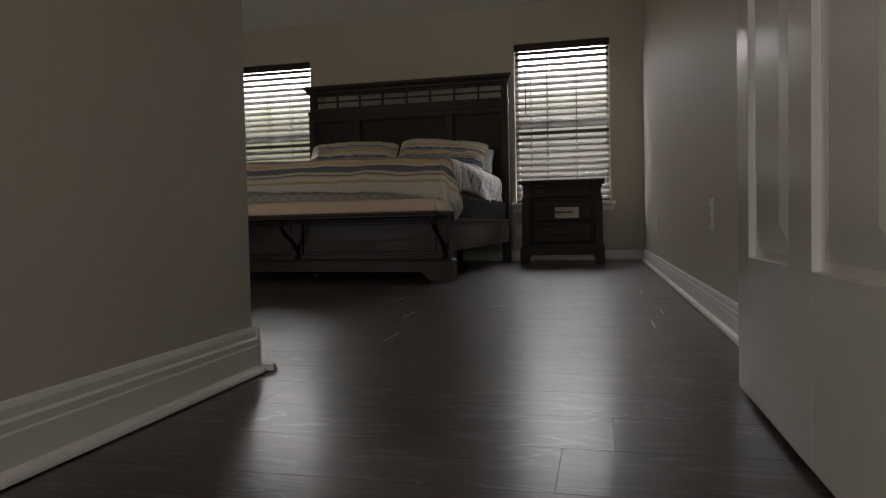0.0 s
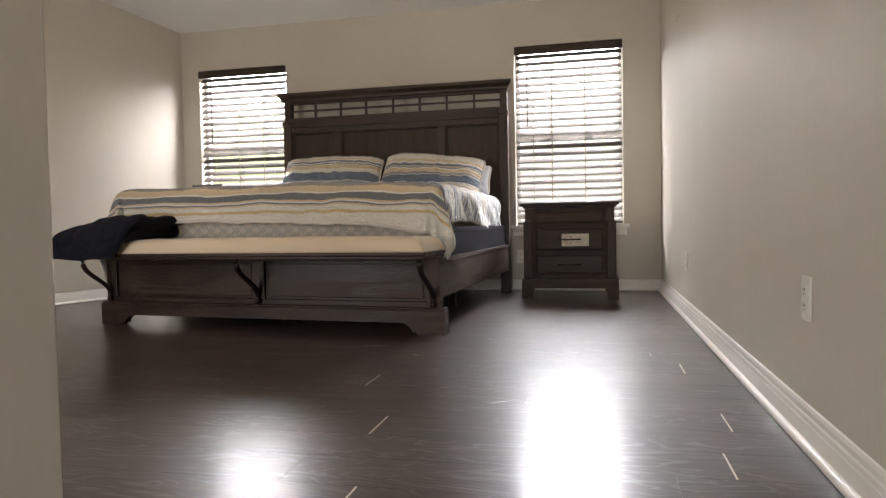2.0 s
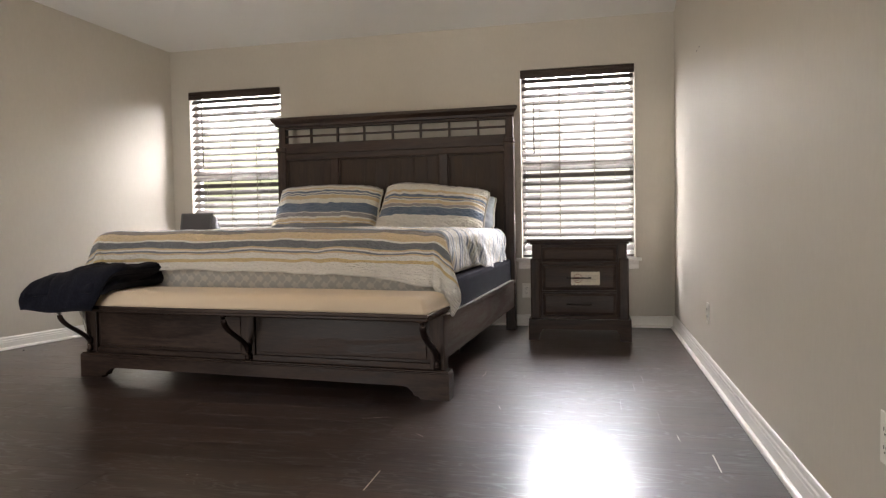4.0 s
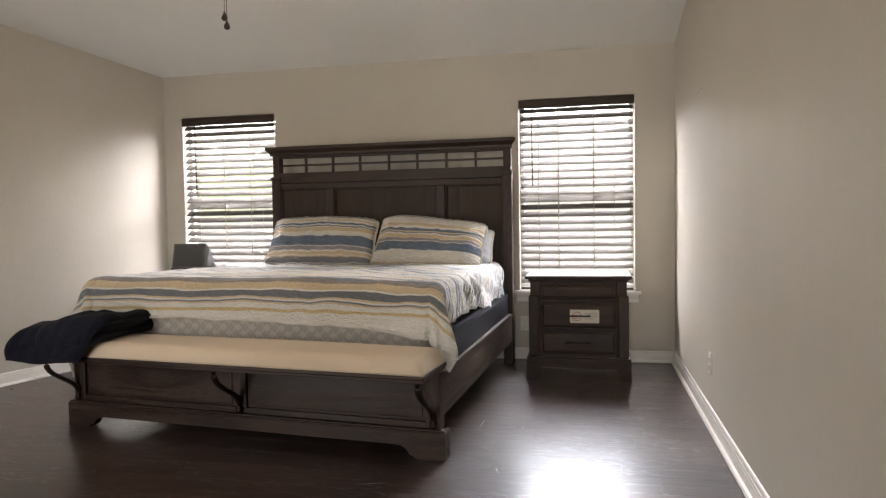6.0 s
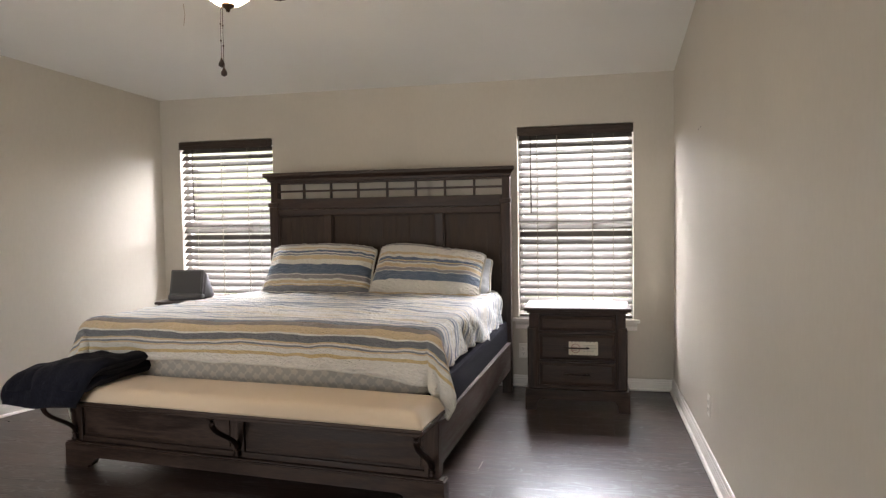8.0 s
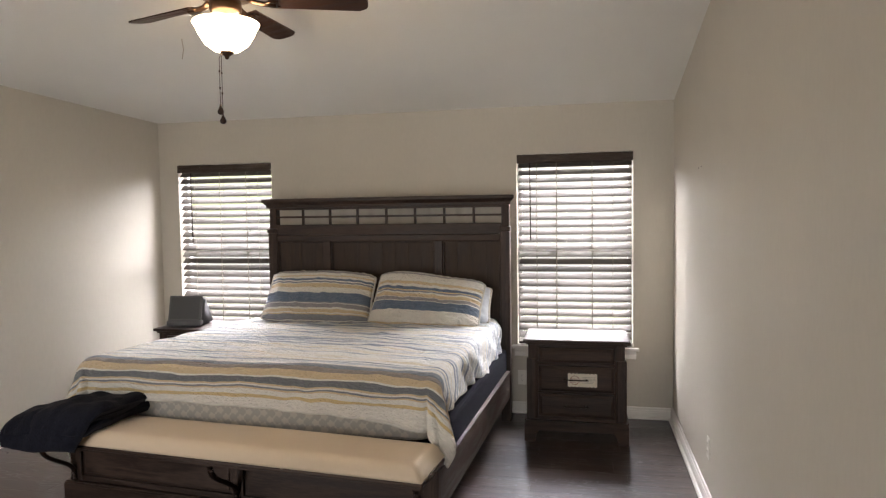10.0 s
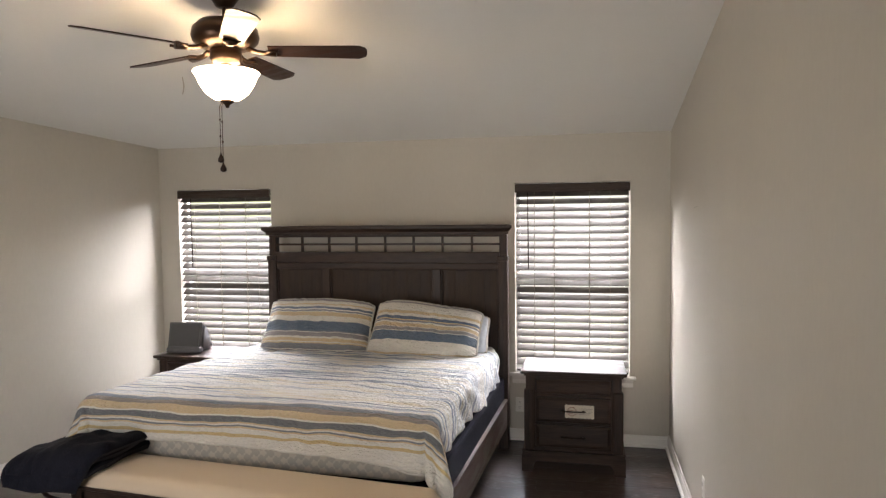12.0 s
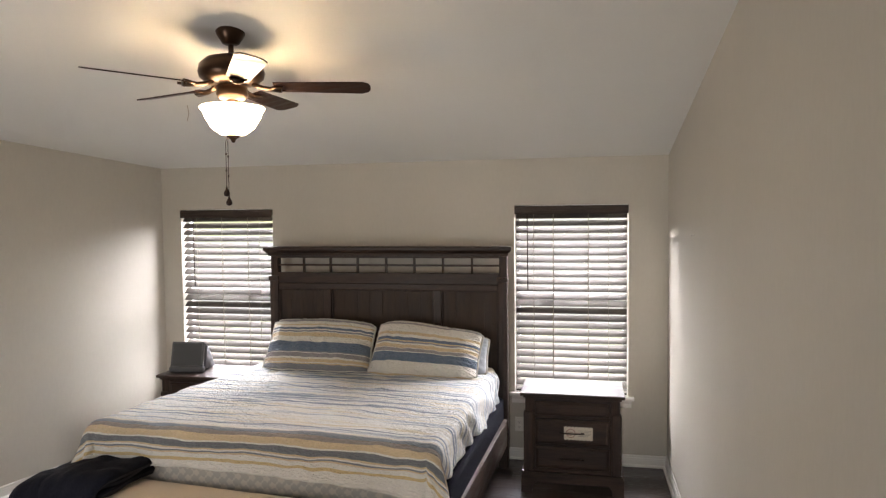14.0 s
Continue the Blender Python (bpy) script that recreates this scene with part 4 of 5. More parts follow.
# side rails
for u, s in ((1, 1), (0, -1)):
    p, q = on_bed(u, 0.03), on_bed(u, 1.0)
    d = (q - p).normalized()
    n = Vector((-d.y, d.x, 0)) * s
    bm = bmesh.new()
    L = (q - p).length - 0.03
    prof = [(0.0, 0.19), (-0.03, 0.19), (-0.03, 0.40), (0.004, 0.40), (0.004, 0.378), (0.0, 0.374)]
    extrude_outline(bm, prof, L, lambda a, b, c: p + d * c + n * (a - 0.004) + Vector((0, 0, b)))
    bedpart("side_rail", bm, DARK_Y, "long oak side rail")

# foundation and mattress
def quad_slab(cor, z0, z1, r, n=5):
    """A slab over four corners with rounded upright corners and soft top edge."""
    bm = bmesh.new()
    c = sum((Vector(p) for p in cor), Vector((0, 0))) / 4
    ring2d = []
    for k in range(4):
        p, a, b = Vector(cor[k]), Vector(cor[k - 1]), Vector(cor[(k + 1) % 4])
        da, db = (a - p).normalized() * r, (b - p).normalized() * r
        for i in range(n + 1):
            t = i / n
            ring2d.append((p + da) * (1 - t) ** 2 + p * 2 * t * (1 - t) + (p + db) * t * t)
    rings = []
    for inset, z in ((0.012, z0), (0.0, z0 + 0.012), (0.0, z1 - 0.03), (0.008, z1 - 0.01), (0.03, z1)):
        rings.append([bm.verts.new((*(q + (c - q).normalized() * inset), z)) for q in ring2d])
    m = len(ring2d)
    for a, b in zip(rings, rings[1:]):
        for i in range(m):
            bm.faces.new((a[i], a[(i + 1) % m], b[(i + 1) % m], b[i]))
    bm.faces.new(rings[0]), bm.faces.new(rings[-1])
    return bm


part("foundation", quad_slab([(-3.19, -0.19), (-1.245, -0.19), (-1.325, -2.02), (-3.42, -1.90)], 0.36, 0.565, 0.04), NAVY, None, smooth=False)
tagged(bpy.data.objects["foundation"], "navy fabric bed foundation resting in the oak bed frame", "box spring")
mat_ = part("mattress", quad_slab([(-3.18, -0.2), (-1.31, -0.2), (-1.42, -2.115), (-3.41, -2.05)], 0.47, 0.80, 0.10, 8), DAMASK, None, smooth=False)
for zz in (0.785,):
    loop = [Vector(p) for p in [(-3.10, -0.2), (-1.35, -0.2), (-1.315, -0.3), (-1.42, -1.98), (-1.52, -2.112), (-3.30, -2.055), (-3.40, -1.95), (-3.19, -0.3), (-3.10, -0.2)]]
    bm = bmesh.new()
    sweep(bm, [(p.x, p.y, zz) for p in loop], 0.006, 6)
    part("edge_tape", bm, PIPING, mat_)
tagged(mat_, "thick beige damask mattress on the navy foundation", "mattress")
for x in (-3.0, -2.3, -1.5):
    bm = bmesh.new()
    box(bm, x - 0.03, x + 0.03, -2.0, -0.2, 0.335, 0.359)
    box(bm, x - 0.02, x + 0.02, -1.2, -1.16, 0.0, 0.335)
    bedpart("slat_support", bm, DARK_Y)


# quilt
TOP = 0.828
Q00, Q10, Q01, Q11 = Vector((-3.21, -0.33)), Vector((-1.345, -0.33)), Vector((-3.37, -2.075)), Vector((-1.415, -2.10))


def quilt_point(px, py):
    """px, py: metres of cloth from the far head corner; beyond the top it hangs."""
    W_, L_ = 2.0, 1.76
    ox = px - W_ if px > W_ else (px if px < 0 else 0.0)
    oy = max(0.0, py - L_)
    u, v = min(max(px, 0), W_) / W_, min(py, L_) / L_
    p = Q00.lerp(Q10, u).lerp(Q01.lerp(Q11, u), v)
    d = math.hypot(ox, oy)
    z = TOP + 0.012 * math.sin(math.pi * u) * math.sin(math.pi * min(v, 1)) - 0.07 * max(0, u - 0.72) * v * v - 0.036 * (1 - v) ** 1.3
    z += 0.005 * noise.noise((px * 3.1, py * 6.0, 0)) + 0.0035 * noise.noise((px * 9, py * 22, 3))
    z += 0.010 * noise.noise((px * 2, py * 13 + px * 4, 8)) + 0.005 * noise.noise((px * 12, py * 5, 12))
    if d > 0:
        r = 0.055 + 0.03 * max(0.0, -ox) / d
        ang = min(d / r, math.pi / 2)
        out = r * math.sin(ang)
        down = r * (1 - math.cos(ang)) + max(0.0, d - r * math.pi / 2)
        dirx, diry = ox / d, -oy / d
        if ox and oy:
            # the corner gathers into a hanging point
            k = min(1.0, down / 0.3)
            fold = 0.022 * math.sin(11.0 * math.atan2(abs(oy), abs(ox))) * k
            out += fold + (0.12 if ox > 0 else 0.12 * k) * k * 2 * abs(ox * oy) / (d * d)
        elif ox:
            k = min(1.0, down / 0.12)
            out += k * (0.010 * math.sin(py * 21 + down * 30 + 2.6 * math.sin(py * 5)) + 0.014 * noise.noise((py * 9, 1, 5)) + 0.012)
            near_foot = min(1.0, max(0.0, (py - 0.75) / 0.8))
            out += 0.07 * min(1.0, down / 0.5) ** 2 if ox < 0 else 0.0
            out += k * near_foot * 0.013 * math.sin(24 * (py + 1.25 * d)) if ox > 0 else 0.0
            z += k * (0.007 * math.sin(py * 7) + 0.03 * (py - 1.0))
        else:
            k = min(1.0, down / 0.15)
            out += k * (0.007 * math.sin(px * 11 + 3 * math.sin(px * 3)) + 0.006 * noise.noise((px * 14, down * 16, 2)))
        out += 0.008 * noise.noise((px * 8, py * 8, down * 9))
        p = p + Vector((dirx, diry)) * out
        z -= down
    return Vector((p.x, p.y, z))


bm = bmesh.new()
uvl = bm.loops.layers.uv.new("UVMap")
NX, NY = 168, 130
PX0, PX1, PY1 = -0.56, 2.27, 1.995
grid = [[None] * (NY + 1) for _ in range(NX + 1)]
cloth = {}
for i in range(NX + 1):
    for j in range(NY + 1):
        px = PX0 + (PX1 - PX0) * i / NX
        py = -0.0 + PY1 * j / NY
        if px > 2.0:
            # the near hem is a little uneven
            px = 2.0 + (px - 2.0) * (1.0 + 0.07 * math.sin(py * 3.7) - 0.03 * math.sin(py * 9))
        if py > 1.76:
            py = 1.76 + (py - 1.76) * (1.0 + 0.08 * max(0, px) + 0.38 * max(0, px - 1.65) - 0.03 * math.sin(px * 2.5))
        grid[i][j] = bm.verts.new(quilt_point(px, py))
        cloth[grid[i][j]] = (px, py)
for i in range(NX):
    for j in range(NY):
        f = bm.faces.new((grid[i][j], grid[i + 1][j], grid[i + 1][j + 1], grid[i][j + 1]))
        f.smooth = True
        for lp in f.loops:
            a, b_ = cloth[lp.vert]
            lp[uvl].uv = (a, 2.005 - b_)
quilt = empty("quilt", (-2.3, -1.2, 0.8), label="blue, cream and tan striped cotton quilt spread over the bed", category="quilt")
hem_pts = [grid[NX][j].co.copy() for j in range(NY + 1)] + [grid[i][NY].co.copy() for i in range(NX, -1, -1)]
bmesh.ops.translate(bm, verts=bm.verts, vec=(2.3, 1.2, -0.8))
me = bpy.data.meshes.new("cover")
bm.to_mesh(me)
bm.free()
me.materials.append(QUILT_FRONT)
cover = new("cover", me)
cover.parent = quilt
sol = cover.modifiers.new("thickness", "SOLIDIFY")
sol.thickness, sol.offset = 0.009, 0.0
bm = bmesh.new()
sweep(bm, [p + Vector((2.3, 1.2, -0.8)) for p in hem_pts], 0.0055, 6)
part("hem_piping", bm, PIPING, quilt, "cream corded hem", True)


# pillows
def pillow(name, mat, bl, br, tr, tl, y_lo, y_hi, thick, label, sag=0.012, seed=0):
    root = empty(name, (bl[0], y_lo, bl[1]), label=label, category="pillow", group="bed pillows")
    o = Vector((bl[0], y_lo, bl[1]))
    N, M = 44, 30
    bm = bmesh.new()
    uvl = bm.loops.layers.uv.new("UVMap")
    P = {}
    T = {}
    B = [Vector((bl[0], y_lo, bl[1])), Vector((br[0], y_lo, br[1])), Vector((tr[0], y_hi, tr[1])), Vector((tl[0], y_hi, tl[1]))]
    nrm = (B[1] - B[0]).cross(B[3] - B[0]).normalized()
    for side in (1, -1):
        for i in range(N + 1):
            for j in range(M + 1):
                u, v = i / N, j / M
                uu, vv = 2 * u - 1, 2 * v - 1
                # pull the sides in between the ears
                pu = u - 0.022 * uu * (1 - vv * vv)
                pv = v + 0.012 * math.sin(u * 9 + seed) * max(0, vv)
                # rounded corners
                rc = (uu * vv) ** 6
                pu, pv = 0.5 + (pu - 0.5) * (1 - 0.055 * rc), 0.5 + (pv - 0.5) * (1 - 0.17 * rc)
                base = B[0].lerp(B[1], pu).lerp(B[3].lerp(B[2], pu), pv)
                f = max(0.0, (1 - abs(uu) ** 4.5)) ** 0.55 * max(0.0, (1 - abs(vv) ** 3.6)) ** 0.55
                h = thick * f * (1.0 - 0.18 * vv)
                h += f * (0.016 * noise.noise((u * 5 + seed, v * 4, 1)) + 0.016 * noise.noise((u * 13 + seed, v * 6 + u * 3, 2)) + 0.014 * noise.noise((u * 20 + v * 6, v * 10, 7)))
                edge = math.exp(-((1 - abs(vv)) / 0.15) ** 2)
                h += 0.02 * edge * noise.noise((u * 26 + seed, vv * 2, 6))
                edge = math.exp(-((1 - abs(uu)) / 0.12) ** 2)
                h += 0.012 * edge * noise.noise((uu * 2, v * 22 + seed, 3))
                if side == -1 and (i in (0, N) or j in (0, M)):
                    P[side, i, j] = P[1, i, j]
                    continue
                vert = bm.verts.new(base + nrm * h * (1 if side == 1 else -0.6) - o)
                P[side, i, j] = vert
                T[vert] = (u * 0.85, v * 0.36)
    for side in (1, -1):
        for i in range(N):
            for j in range(M):
                q = [P[side, i, j], P[side, i + 1, j], P[side, i + 1, j + 1], P[side, i, j + 1]]
                if len(set(q)) < 4:
                    continue
                f = bm.faces.new(q)
                f.smooth = True
                for lp in f.loops:
                    lp[uvl].uv = T[lp.vert]
    rim = [(i, 0) for i in range(N)] + [(N, j) for j in range(M)] + [(i, M) for i in range(N, 0, -1)] + [(0, j) for j in range(M, -1, -1)]
    pts = [P[1, a, b].co.copy() for a, b in rim]
    cv = part("pillowcase", bm, mat, root)
    bm = bmesh.new()
    sweep(bm, pts, 0.0085, 6)
    part("welt", bm, PIPING, root, "cream corded welt", True)
    return root


pillow("pillow", PILLOW_A, (-3.13, 0.775), (-2.225, 0.775), (-2.228, 1.155), (-3.10, 1.17), -0.60, -0.36, 0.10, "striped blue, cream and tan pillow leaning on the headboard", seed=3)
pillow("pillow", PILLOW_B, (-2.26, 0.772), (-1.40, 0.758), (-1.372, 1.098), (-2.195, 1.182), -0.62, -0.37, 0.105, "striped blue, cream and tan pillow overlapping a white one", seed=11)
pillow("pillow", SHEET, (-2.20, 0.79), (-1.335, 0.785), (-1.335, 1.055), (-2.15, 1.05), -0.50, -0.31, 0.07, "plain pale pillow tucked behind the striped one", seed=23)

# dark throw folded over the bench's far end
throw = empty("throw_blanket", (-3.3, -2.3, 0.55), label="dark navy fleece blanket folded over the end of the bench", category="blanket")

def fold_layer(a0, a1, c_back, c_front, z_top, hang, left_drop, thick, seed):
    """One layer of the folded blanket: lies on the bench, rolls over its front and end."""
    N, M = 34, 34
    bm = bmesh.new()
    g = {}
    for side in (0, 1):
        for i in range(N + 1):
            for j in range(M + 1):
                u, v = i / N, j / M
                e = min(u, 1 - u, v, 1 - v)
                puff = thick * (1 - max(0, 1 - e / 0.075) ** 2) ** 0.5
                a = a0 + (a1 - a0) * u
                path = v * (c_front - c_back + hang)
                flat = c_front - c_back
                if path < flat:
                    c, z, nz, nc = c_back + path, z_top, 1.0, 0.0
                else:
                    k = path - flat
                    r = 0.05
                    a -= 0.17 * u * min(1.0, k / 0.2)
                    th = min(k / r, 1.45)
                    c, z = c_front + r * math.sin(th), z_top - r * (1 - math.cos(th)) - max(0, k - r * 1.45) * 0.99
                    nz, nc = math.cos(th), math.sin(th)
                sag = left_drop * max(0.0, 1 - (a - a0) / 0.42) ** 1.5
                z = max(z - sag, z_top - hang + 0.02 + 0.006 * math.sin(u * 9 + seed))
                wob = 0.026 * noise.noise((u * 3.5 + seed, v * 3.5, 0)) + 0.013 * noise.noise((u * 8 + seed, v * 8, 4))
                f = puff / thick
                h = thick * (0.5 + 0.5 * f) + wob * f if side else thick * 0.5 * (1 - f)
                a += 0.012 * math.sin(v * 7 + seed)
                g[side, i, j] = bm.verts.new(foot(a, c + nc * h, z + nz * h) - Vector((-3.3, -2.3, 0.55)))
    for side in (0, 1):
        for i in range(N):
            for j in range(M):
                bm.faces.new([g[side, i, j], g[side, i + 1, j], g[side, i + 1, j + 1], g[side, i, j + 1]])
    rim = [(i, 0) for i in range(N)] + [(N, j) for j in range(M)] + [(i, M) for i in range(N, 0, -1)] + [(0, j) for j in range(M, 0, -1)]
    for a, b in zip(rim, rim[1:] + rim[:1]):
        bm.faces.new([g[0, *a], g[0, *b], g[1, *b], g[1, *a]])
    return bm


part("under_fold", fold_layer(-0.10, 0.45, -0.13, 0.20, 0.527, 0.06, 0.03, 0.075, 2.0), THROW, throw, smooth=True)
part("middle_fold", fold_layer(-0.11, 0.46, -0.13, 0.205, 0.572, 0.10, 0.06, 0.062, 4.0), THROW, throw, smooth=True)
part("upper_fold", fold_layer(-0.15, 0.50, -0.14, 0.21, 0.605, 0.215, 0.115, 0.055, 7.0), THROW, throw, smooth=True)

# ---- ceiling fan with light ----
FX, FY = -2.302, -2.40
fan = empty("ceiling_fan", (FX, FY, 2.9), label="oiled-bronze five-blade ceiling fan with a lit frosted glass bowl", category="ceiling fan")


def fanpart(name, profile, mat, label="", smooth=True):
    bm = bmesh.new()
    lathe(bm, [(r, z - 2.9) for r, z in profile], 40)
    return part(name, bm, mat, fan, label, smooth)


fanpart("canopy", [(0.07, 2.915), (0.07, 2.885), (0.066, 2.87), (0.04, 2.83), (0.03, 2.825), (0.006, 2.824)], BRONZE)
fanpart("downrod", [(0.0125, 2.83), (0.0125, 2.765)], BRONZE)
fanpart("motor_housing", [(0.03, 2.78), (0.05, 2.775), (0.12, 2.755), (0.15, 2.725), (0.157, 2.69), (0.15, 2.665), (0.12, 2.64), (0.06, 2.63), (0.02, 2.628)], BRONZE)
fanpart("switch_housing", [(0.02, 2.63), (0.072, 2.625), (0.075, 2.585), (0.066, 2.57), (0.055, 2.56), (0.02, 2.557)], BRONZE)
fanpart("light_fitter", [(0.03, 2.56), (0.03, 2.55), (0.011, 2.545), (0.011, 2.40)], BRONZE)
fanpart("bowl", [(0.013, 2.41), (0.06, 2.415), (0.10, 2.435), (0.125, 2.48), (0.135, 2.508), (0.149, 2.527), (0.154, 2.522), (0.150, 2.514), (0.141, 2.503), (0.128, 2.47), (0.10, 2.425), (0.06, 2.396), (0.02, 2.388), (0.013, 2.388)], BOWL, "lit frosted glass bowl")
fanpart("finial", [(0.02, 2.394), (0.034, 2.392), (0.03, 2.382), (0.012, 2.37), (0.008, 2.358), (0.002, 2.355)], BRONZE)
for i, ang in enumerate((18, 90, 162, 234, 306)):
    m = pose(0, 0, 0, 0, 0, ang)
    bm = bmesh.new()
    pts = [(0.10, 0, -0.262), (0.14, 0.0, -0.278), (0.18, 0.0, -0.285), (0.235, 0.0, -0.283)]
    sweep(bm, pts, [0.014, 0.011, 0.012, 0.02], 8, 1.6)
    for s in (-1, 1):
        sweep(bm, [(0.17, 0, -0.285), (0.21, s * 0.03, -0.284), (0.25, s * 0.035, -0.282)], 0.007, 6)
    bmesh.ops.transform(bm, matrix=m, verts=bm.verts)
    part("blade_iron", bm, BRONZE, fan, "scrolled blade iron", True)
    bm = bmesh.new()
    n = 14
    out = []
    for k in range(n + 1):
        x = 0.20 + 0.46 * k / n
        hw_ = 0.052 + 0.016 * k / n
        if k == n:
            hw_ = 0.045
        out.append((x, hw_))
    outline = out + [(0.668, 0.02), (0.668, -0.02)] + [(x, -h_) for x, h_ in reversed(out)]
    extrude_outline(bm, outline, 0.006, lambda a, b, c: (a, b, c))
    bmesh.ops.transform(bm, matrix=m @ pose(0, 0, -0.277, -12, 0, 0), verts=bm.verts)
    bl = part("blade", bm, BLADE, fan, "dark walnut fan blade")
for dx, dy, z1 in ((-0.030, 0.0, 2.135), (-0.014, -0.008, 2.09)):
    bm = bmesh.new()
    sweep(bm, [(dx * 0.6, dy - 0.02, -0.52), (dx, dy - 0.02, -0.54), (dx, dy - 0.02, z1 - 2.9)], 0.0016, 6)
    for zz in (0.27, 0.62):
        lathe(bm, [(0.001, 0.006), (0.004, 0.003), (0.004, -0.003), (0.001, -0.006)], 8, (dx, dy - 0.02, -0.54 - (2.36 - z1) * zz))
    part("pull_chain", bm, BRONZE, fan, "thin pull chain", True)
    bm = bmesh.new()
    lathe(bm, [(0.002, 0.03), (0.006, 0.015), (0.015, -0.003), (0.014, -0.014), (0.006, -0.02), (0.001, -0.021)], 14, (dx, dy - 0.02, z1 - 2.9 - 0.02))
    part("chain_fob", bm, IRON, fan, "dark wooden teardrop fob", True)
bulb = new("fan_bulbs", bpy.data.lights.new("fan_bulbs", "POINT"))
bulb.data.energy, bulb.data.color, bulb.data.shadow_soft_size = 0.7, (1.0, 0.64, 0.33), 0.06
bulb.matrix_world = pose(FX - 0.025, FY + 0.03, 2.475)

# ---- small things on floor and walls ----
def lint(x, y, s, seed):
    bm = bmesh.new()
    bmesh.ops.create_icosphere(bm, subdivisions=2, radius=s)
    for v in bm.verts:
        v.co *= 0.6 + 0.8 * noise.noise(v.co * 60 + Vector((seed, 0, 0)))
        v.co.z = max(-s * 0.35, v.co.z * 0.6)
    bmesh.ops.translate(bm, verts=bm.verts, vec=(x, y, s * 0.4))
    return tagged(part("lint", bm, LINT), "small pale scrap of lint on the dark floor under the bed", "lint", "lint scraps")


lint(-2.42, -1.92, 0.02, 1)
lint(-2.30, -1.86, 0.011, 5)
for x, y in ((-1.993, -3.437), (-1.958, -3.431)):
    lint(x, y, 0.0035, 3)
for x, y in ((-4.557, -1.524), (-4.705, -1.134), (-4.62, -0.92)):
    grit = boxpart("grit", (x - 0.006, x + 0.006, y - 0.005, y + 0.005, 0.0003, 0.006), SLOT, None, 0.002)
    tagged(grit, "dark crumb of grit on the wooden floor by the baseboard", "grit", "grit crumbs")
bm = bmesh.new()
for y, z in ((-1.16, 1.858), (-1.25, 1.861)):
    box(bm, -0.0025, 0.002, y - 0.003, y + 0.003, z - 0.003, z + 0.003)
structure(part("nail_hole", bm, SLOT))

# thin tan line along the underside of the ceiling
bm = bmesh.new()
p, q = Vector((-3.20, -1.38, 0)), Vector((-3.03, -1.64, 0))
sweep(bm, [(v.x, v.y, ceil_z(v.x, v.y) - 0.004) for v in (p, p.lerp(q, 0.5) + Vector((0.01, 0, 0)), q)], 0.0025, 6)
structure(part("ceiling_mark", bm, material("mark_tan", (0.45, 0.38, 0.3), 0.9)))

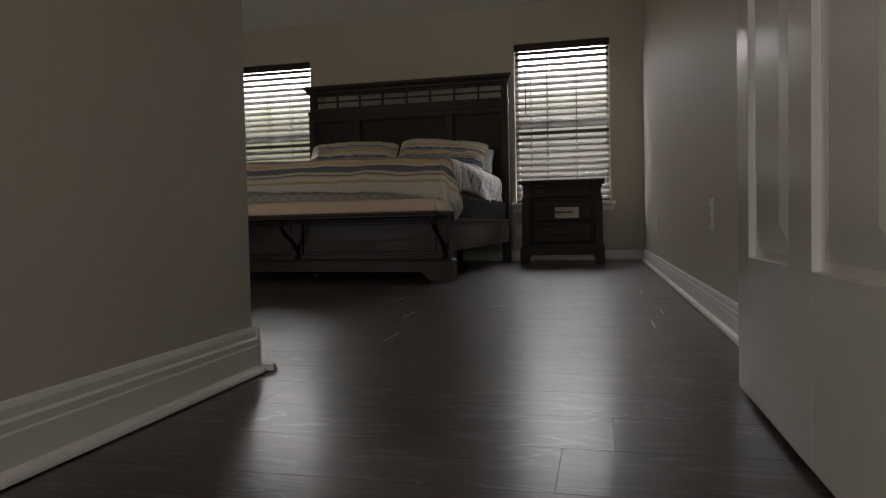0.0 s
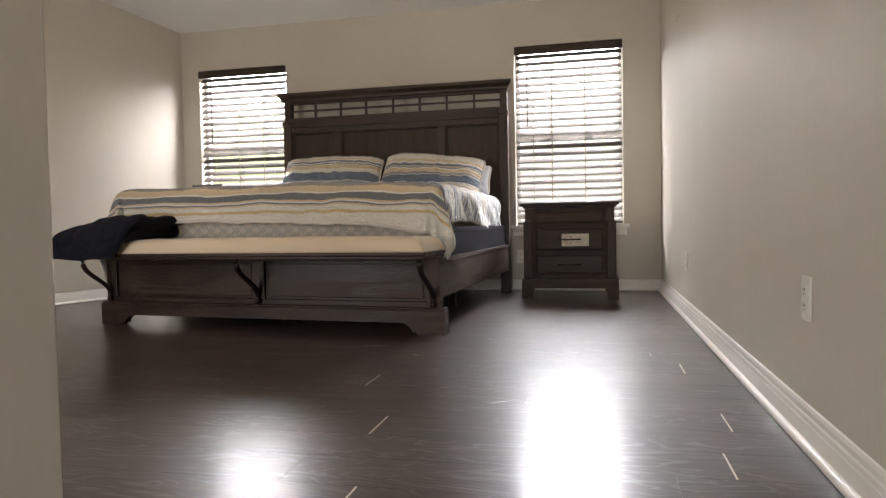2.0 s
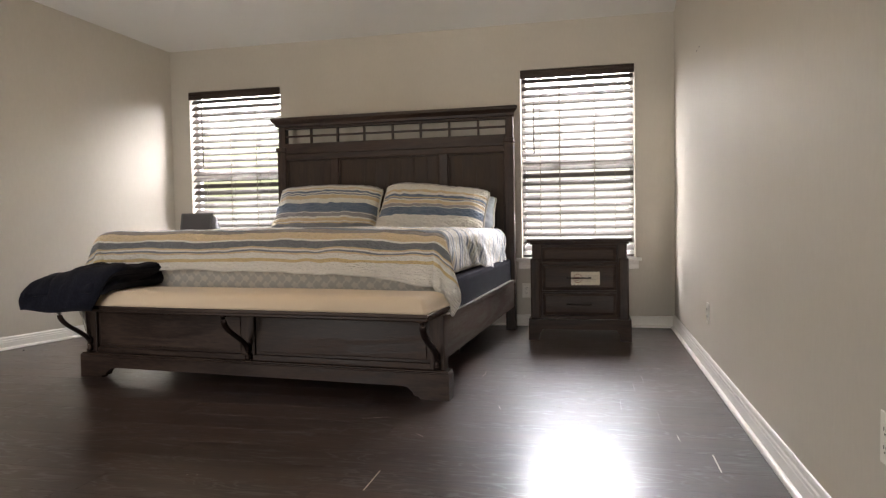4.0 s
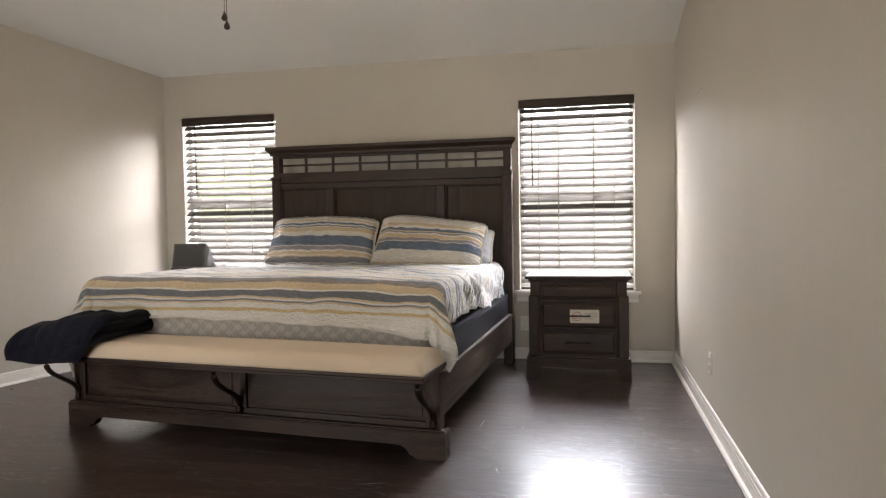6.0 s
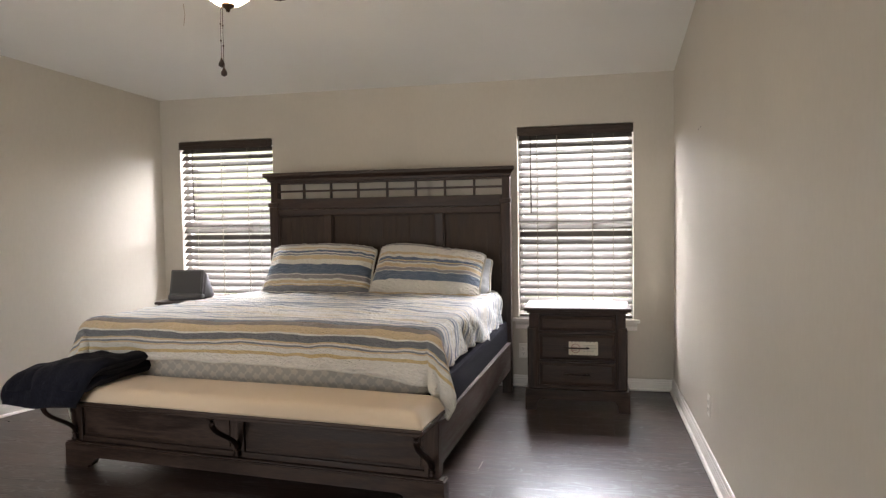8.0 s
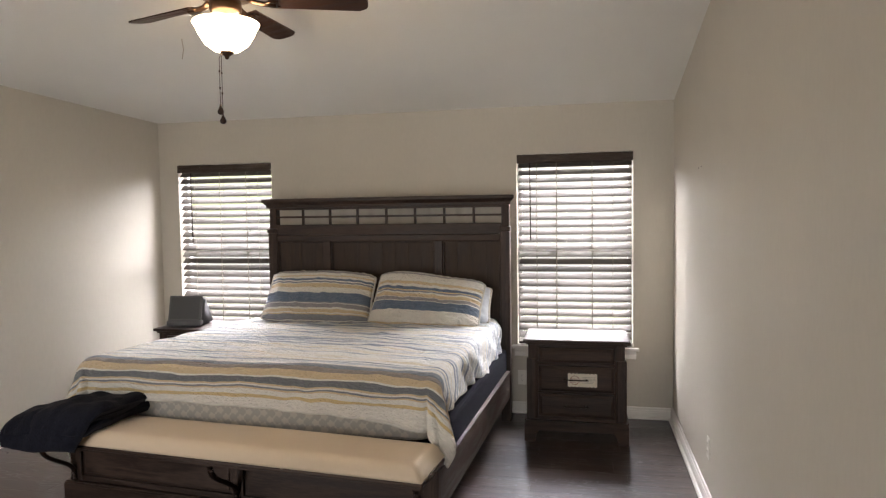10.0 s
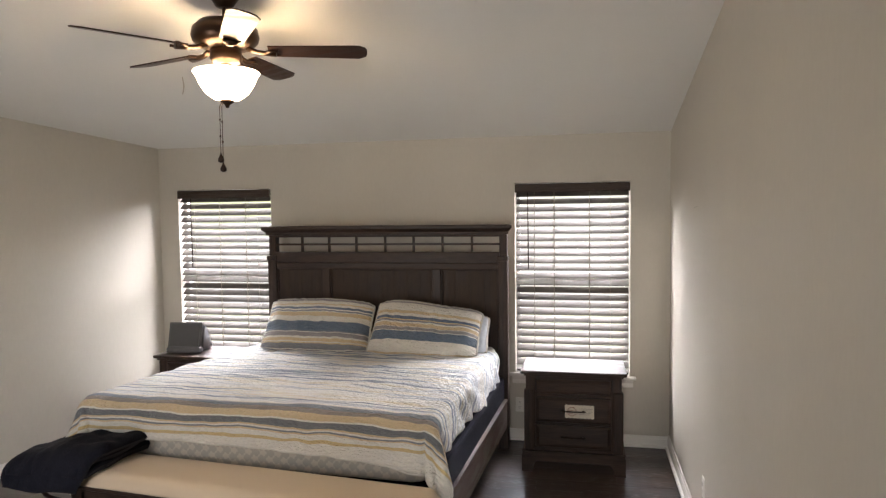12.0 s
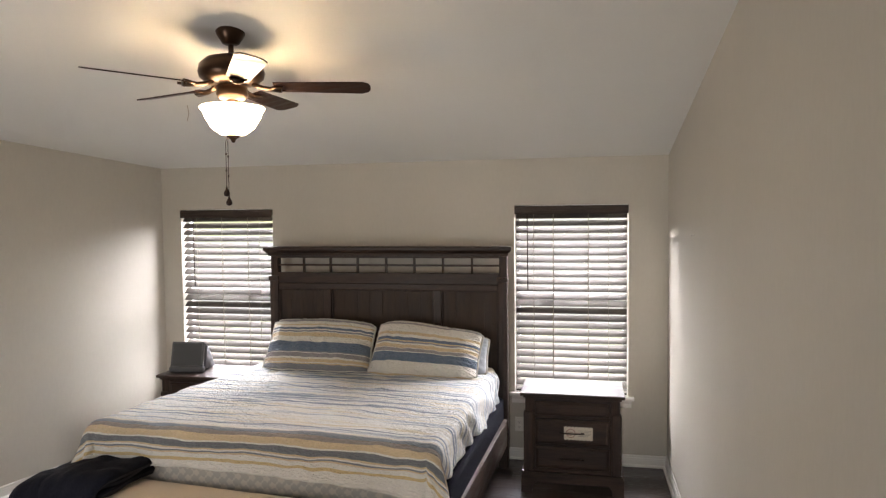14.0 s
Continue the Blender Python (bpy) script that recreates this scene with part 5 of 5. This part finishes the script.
# ---- floor: boards run along the window wall ----
PITCH, PHASE = 0.178, -3.992
floor = boxpart("floor", (-6.3, 0.14, -7.75, 0.15, -0.25, -0.006), GAP, bevel=0)
structure(floor)
rng = random.Random(4)
JOINTS = {0: (-1.146,), -3: (-1.05,), 3: (-1.345,), 1: (-0.169,), -1: (-0.225,), 7: (-0.677,), 2: (-0.756,), 4: (-0.56,), 5: (-0.203, -1.533), 9: (-0.5,), 11: (-0.422,), 13: (-0.675,), 17: (-0.96,)}
k = -22
while PHASE + k * PITCH < 0.0:
    y0, y1 = PHASE + k * PITCH, PHASE + (k + 1) * PITCH
    y1 = min(y1, 0.0)
    lo, hi = -6.2, 0.0
    if y1 < Y_NEAR - 0.1:
        lo = X_HALL - 0.1
    known_j = [x for x in JOINTS.get(k, ()) if x > lo]
    cuts = [hi]
    x = hi - rng.uniform(0.3, 1.2)
    if known_j:
        cuts.extend(known_j[:-1])
        x = known_j[-1]
    while x > lo:
        cuts.append(x)
        x -= rng.uniform(0.75, 1.35)
    cuts.append(lo)
    for b, a in zip(cuts, cuts[1:]):
        if b - a < 0.02:
            continue
        bm = bmesh.new()
        c = 0.0005
        p0 = [(a + 0.0003, y0 + 0.0003, -0.006), (b - 0.0003, y0 + 0.0003, -0.006), (b - 0.0003, y1 - 0.0003, -0.006), (a + 0.0003, y1 - 0.0003, -0.006)]
        p1 = [(a + 0.0003, y0 + 0.0003, -0.001), (b - 0.0003, y0 + 0.0003, -0.001), (b - 0.0003, y1 - 0.0003, -0.001), (a + 0.0003, y1 - 0.0003, -0.001)]
        p2 = [(a + c, y0 + c, 0), (b - c, y0 + c, 0), (b - c, y1 - c, 0), (a + c, y1 - c, 0)]
        r = [[bm.verts.new(p) for p in q] for q in (p0, p1, p2)]
        for q0, q1 in zip(r, r[1:]):
            for i in range(4):
                bm.faces.new((q0[i], q0[(i + 1) % 4], q1[(i + 1) % 4], q1[i]))
        bm.faces.new(r[2])
        part("plank", bm, FLOOR, floor)
    if k in (0, -3, 3, 1, -1, 5):
        for jx in known_j[:1]:
            if jx > lo + 0.01 and jx < -0.02:
                boxpart("filled_joint", (jx - 0.0022, jx + 0.0022, y0 + 0.004, y1 - 0.004, -0.004, 0.0012), FILLER, floor, 0, "pale worn board end")
    k += 1

# pale scuffs and short scratches in the varnish
for x, y, x1, y1 in ((-1.222, -1.853, -1.217, -1.70), (-1.055, -2.40, -1.038, -2.455), (-0.302, -2.70, -0.298, -2.80), (-1.33, -2.86, -1.29, -2.90), (-1.62, -2.70, -1.50, -2.66), (-0.86, -3.62, -0.80, -3.58)):
    a, b = Vector((x, y, 0)), Vector((x1, y1, 0))
    n = (b - a).normalized().cross(Vector((0, 0, 1))) * 0.0014
    bm = bmesh.new()
    rows = [[bm.verts.new((p.x, p.y, z)) for p in (a, a.lerp(b, 0.5) - n, b, a.lerp(b, 0.5) + n)] for z in (-0.001, 0.0006)]
    bm.faces.new(rows[1])
    for i in range(4):
        bm.faces.new((rows[0][i], rows[0][(i + 1) % 4], rows[1][(i + 1) % 4], rows[1][i]))
    part("scratch", bm, FILLER, floor, "pale scratch")
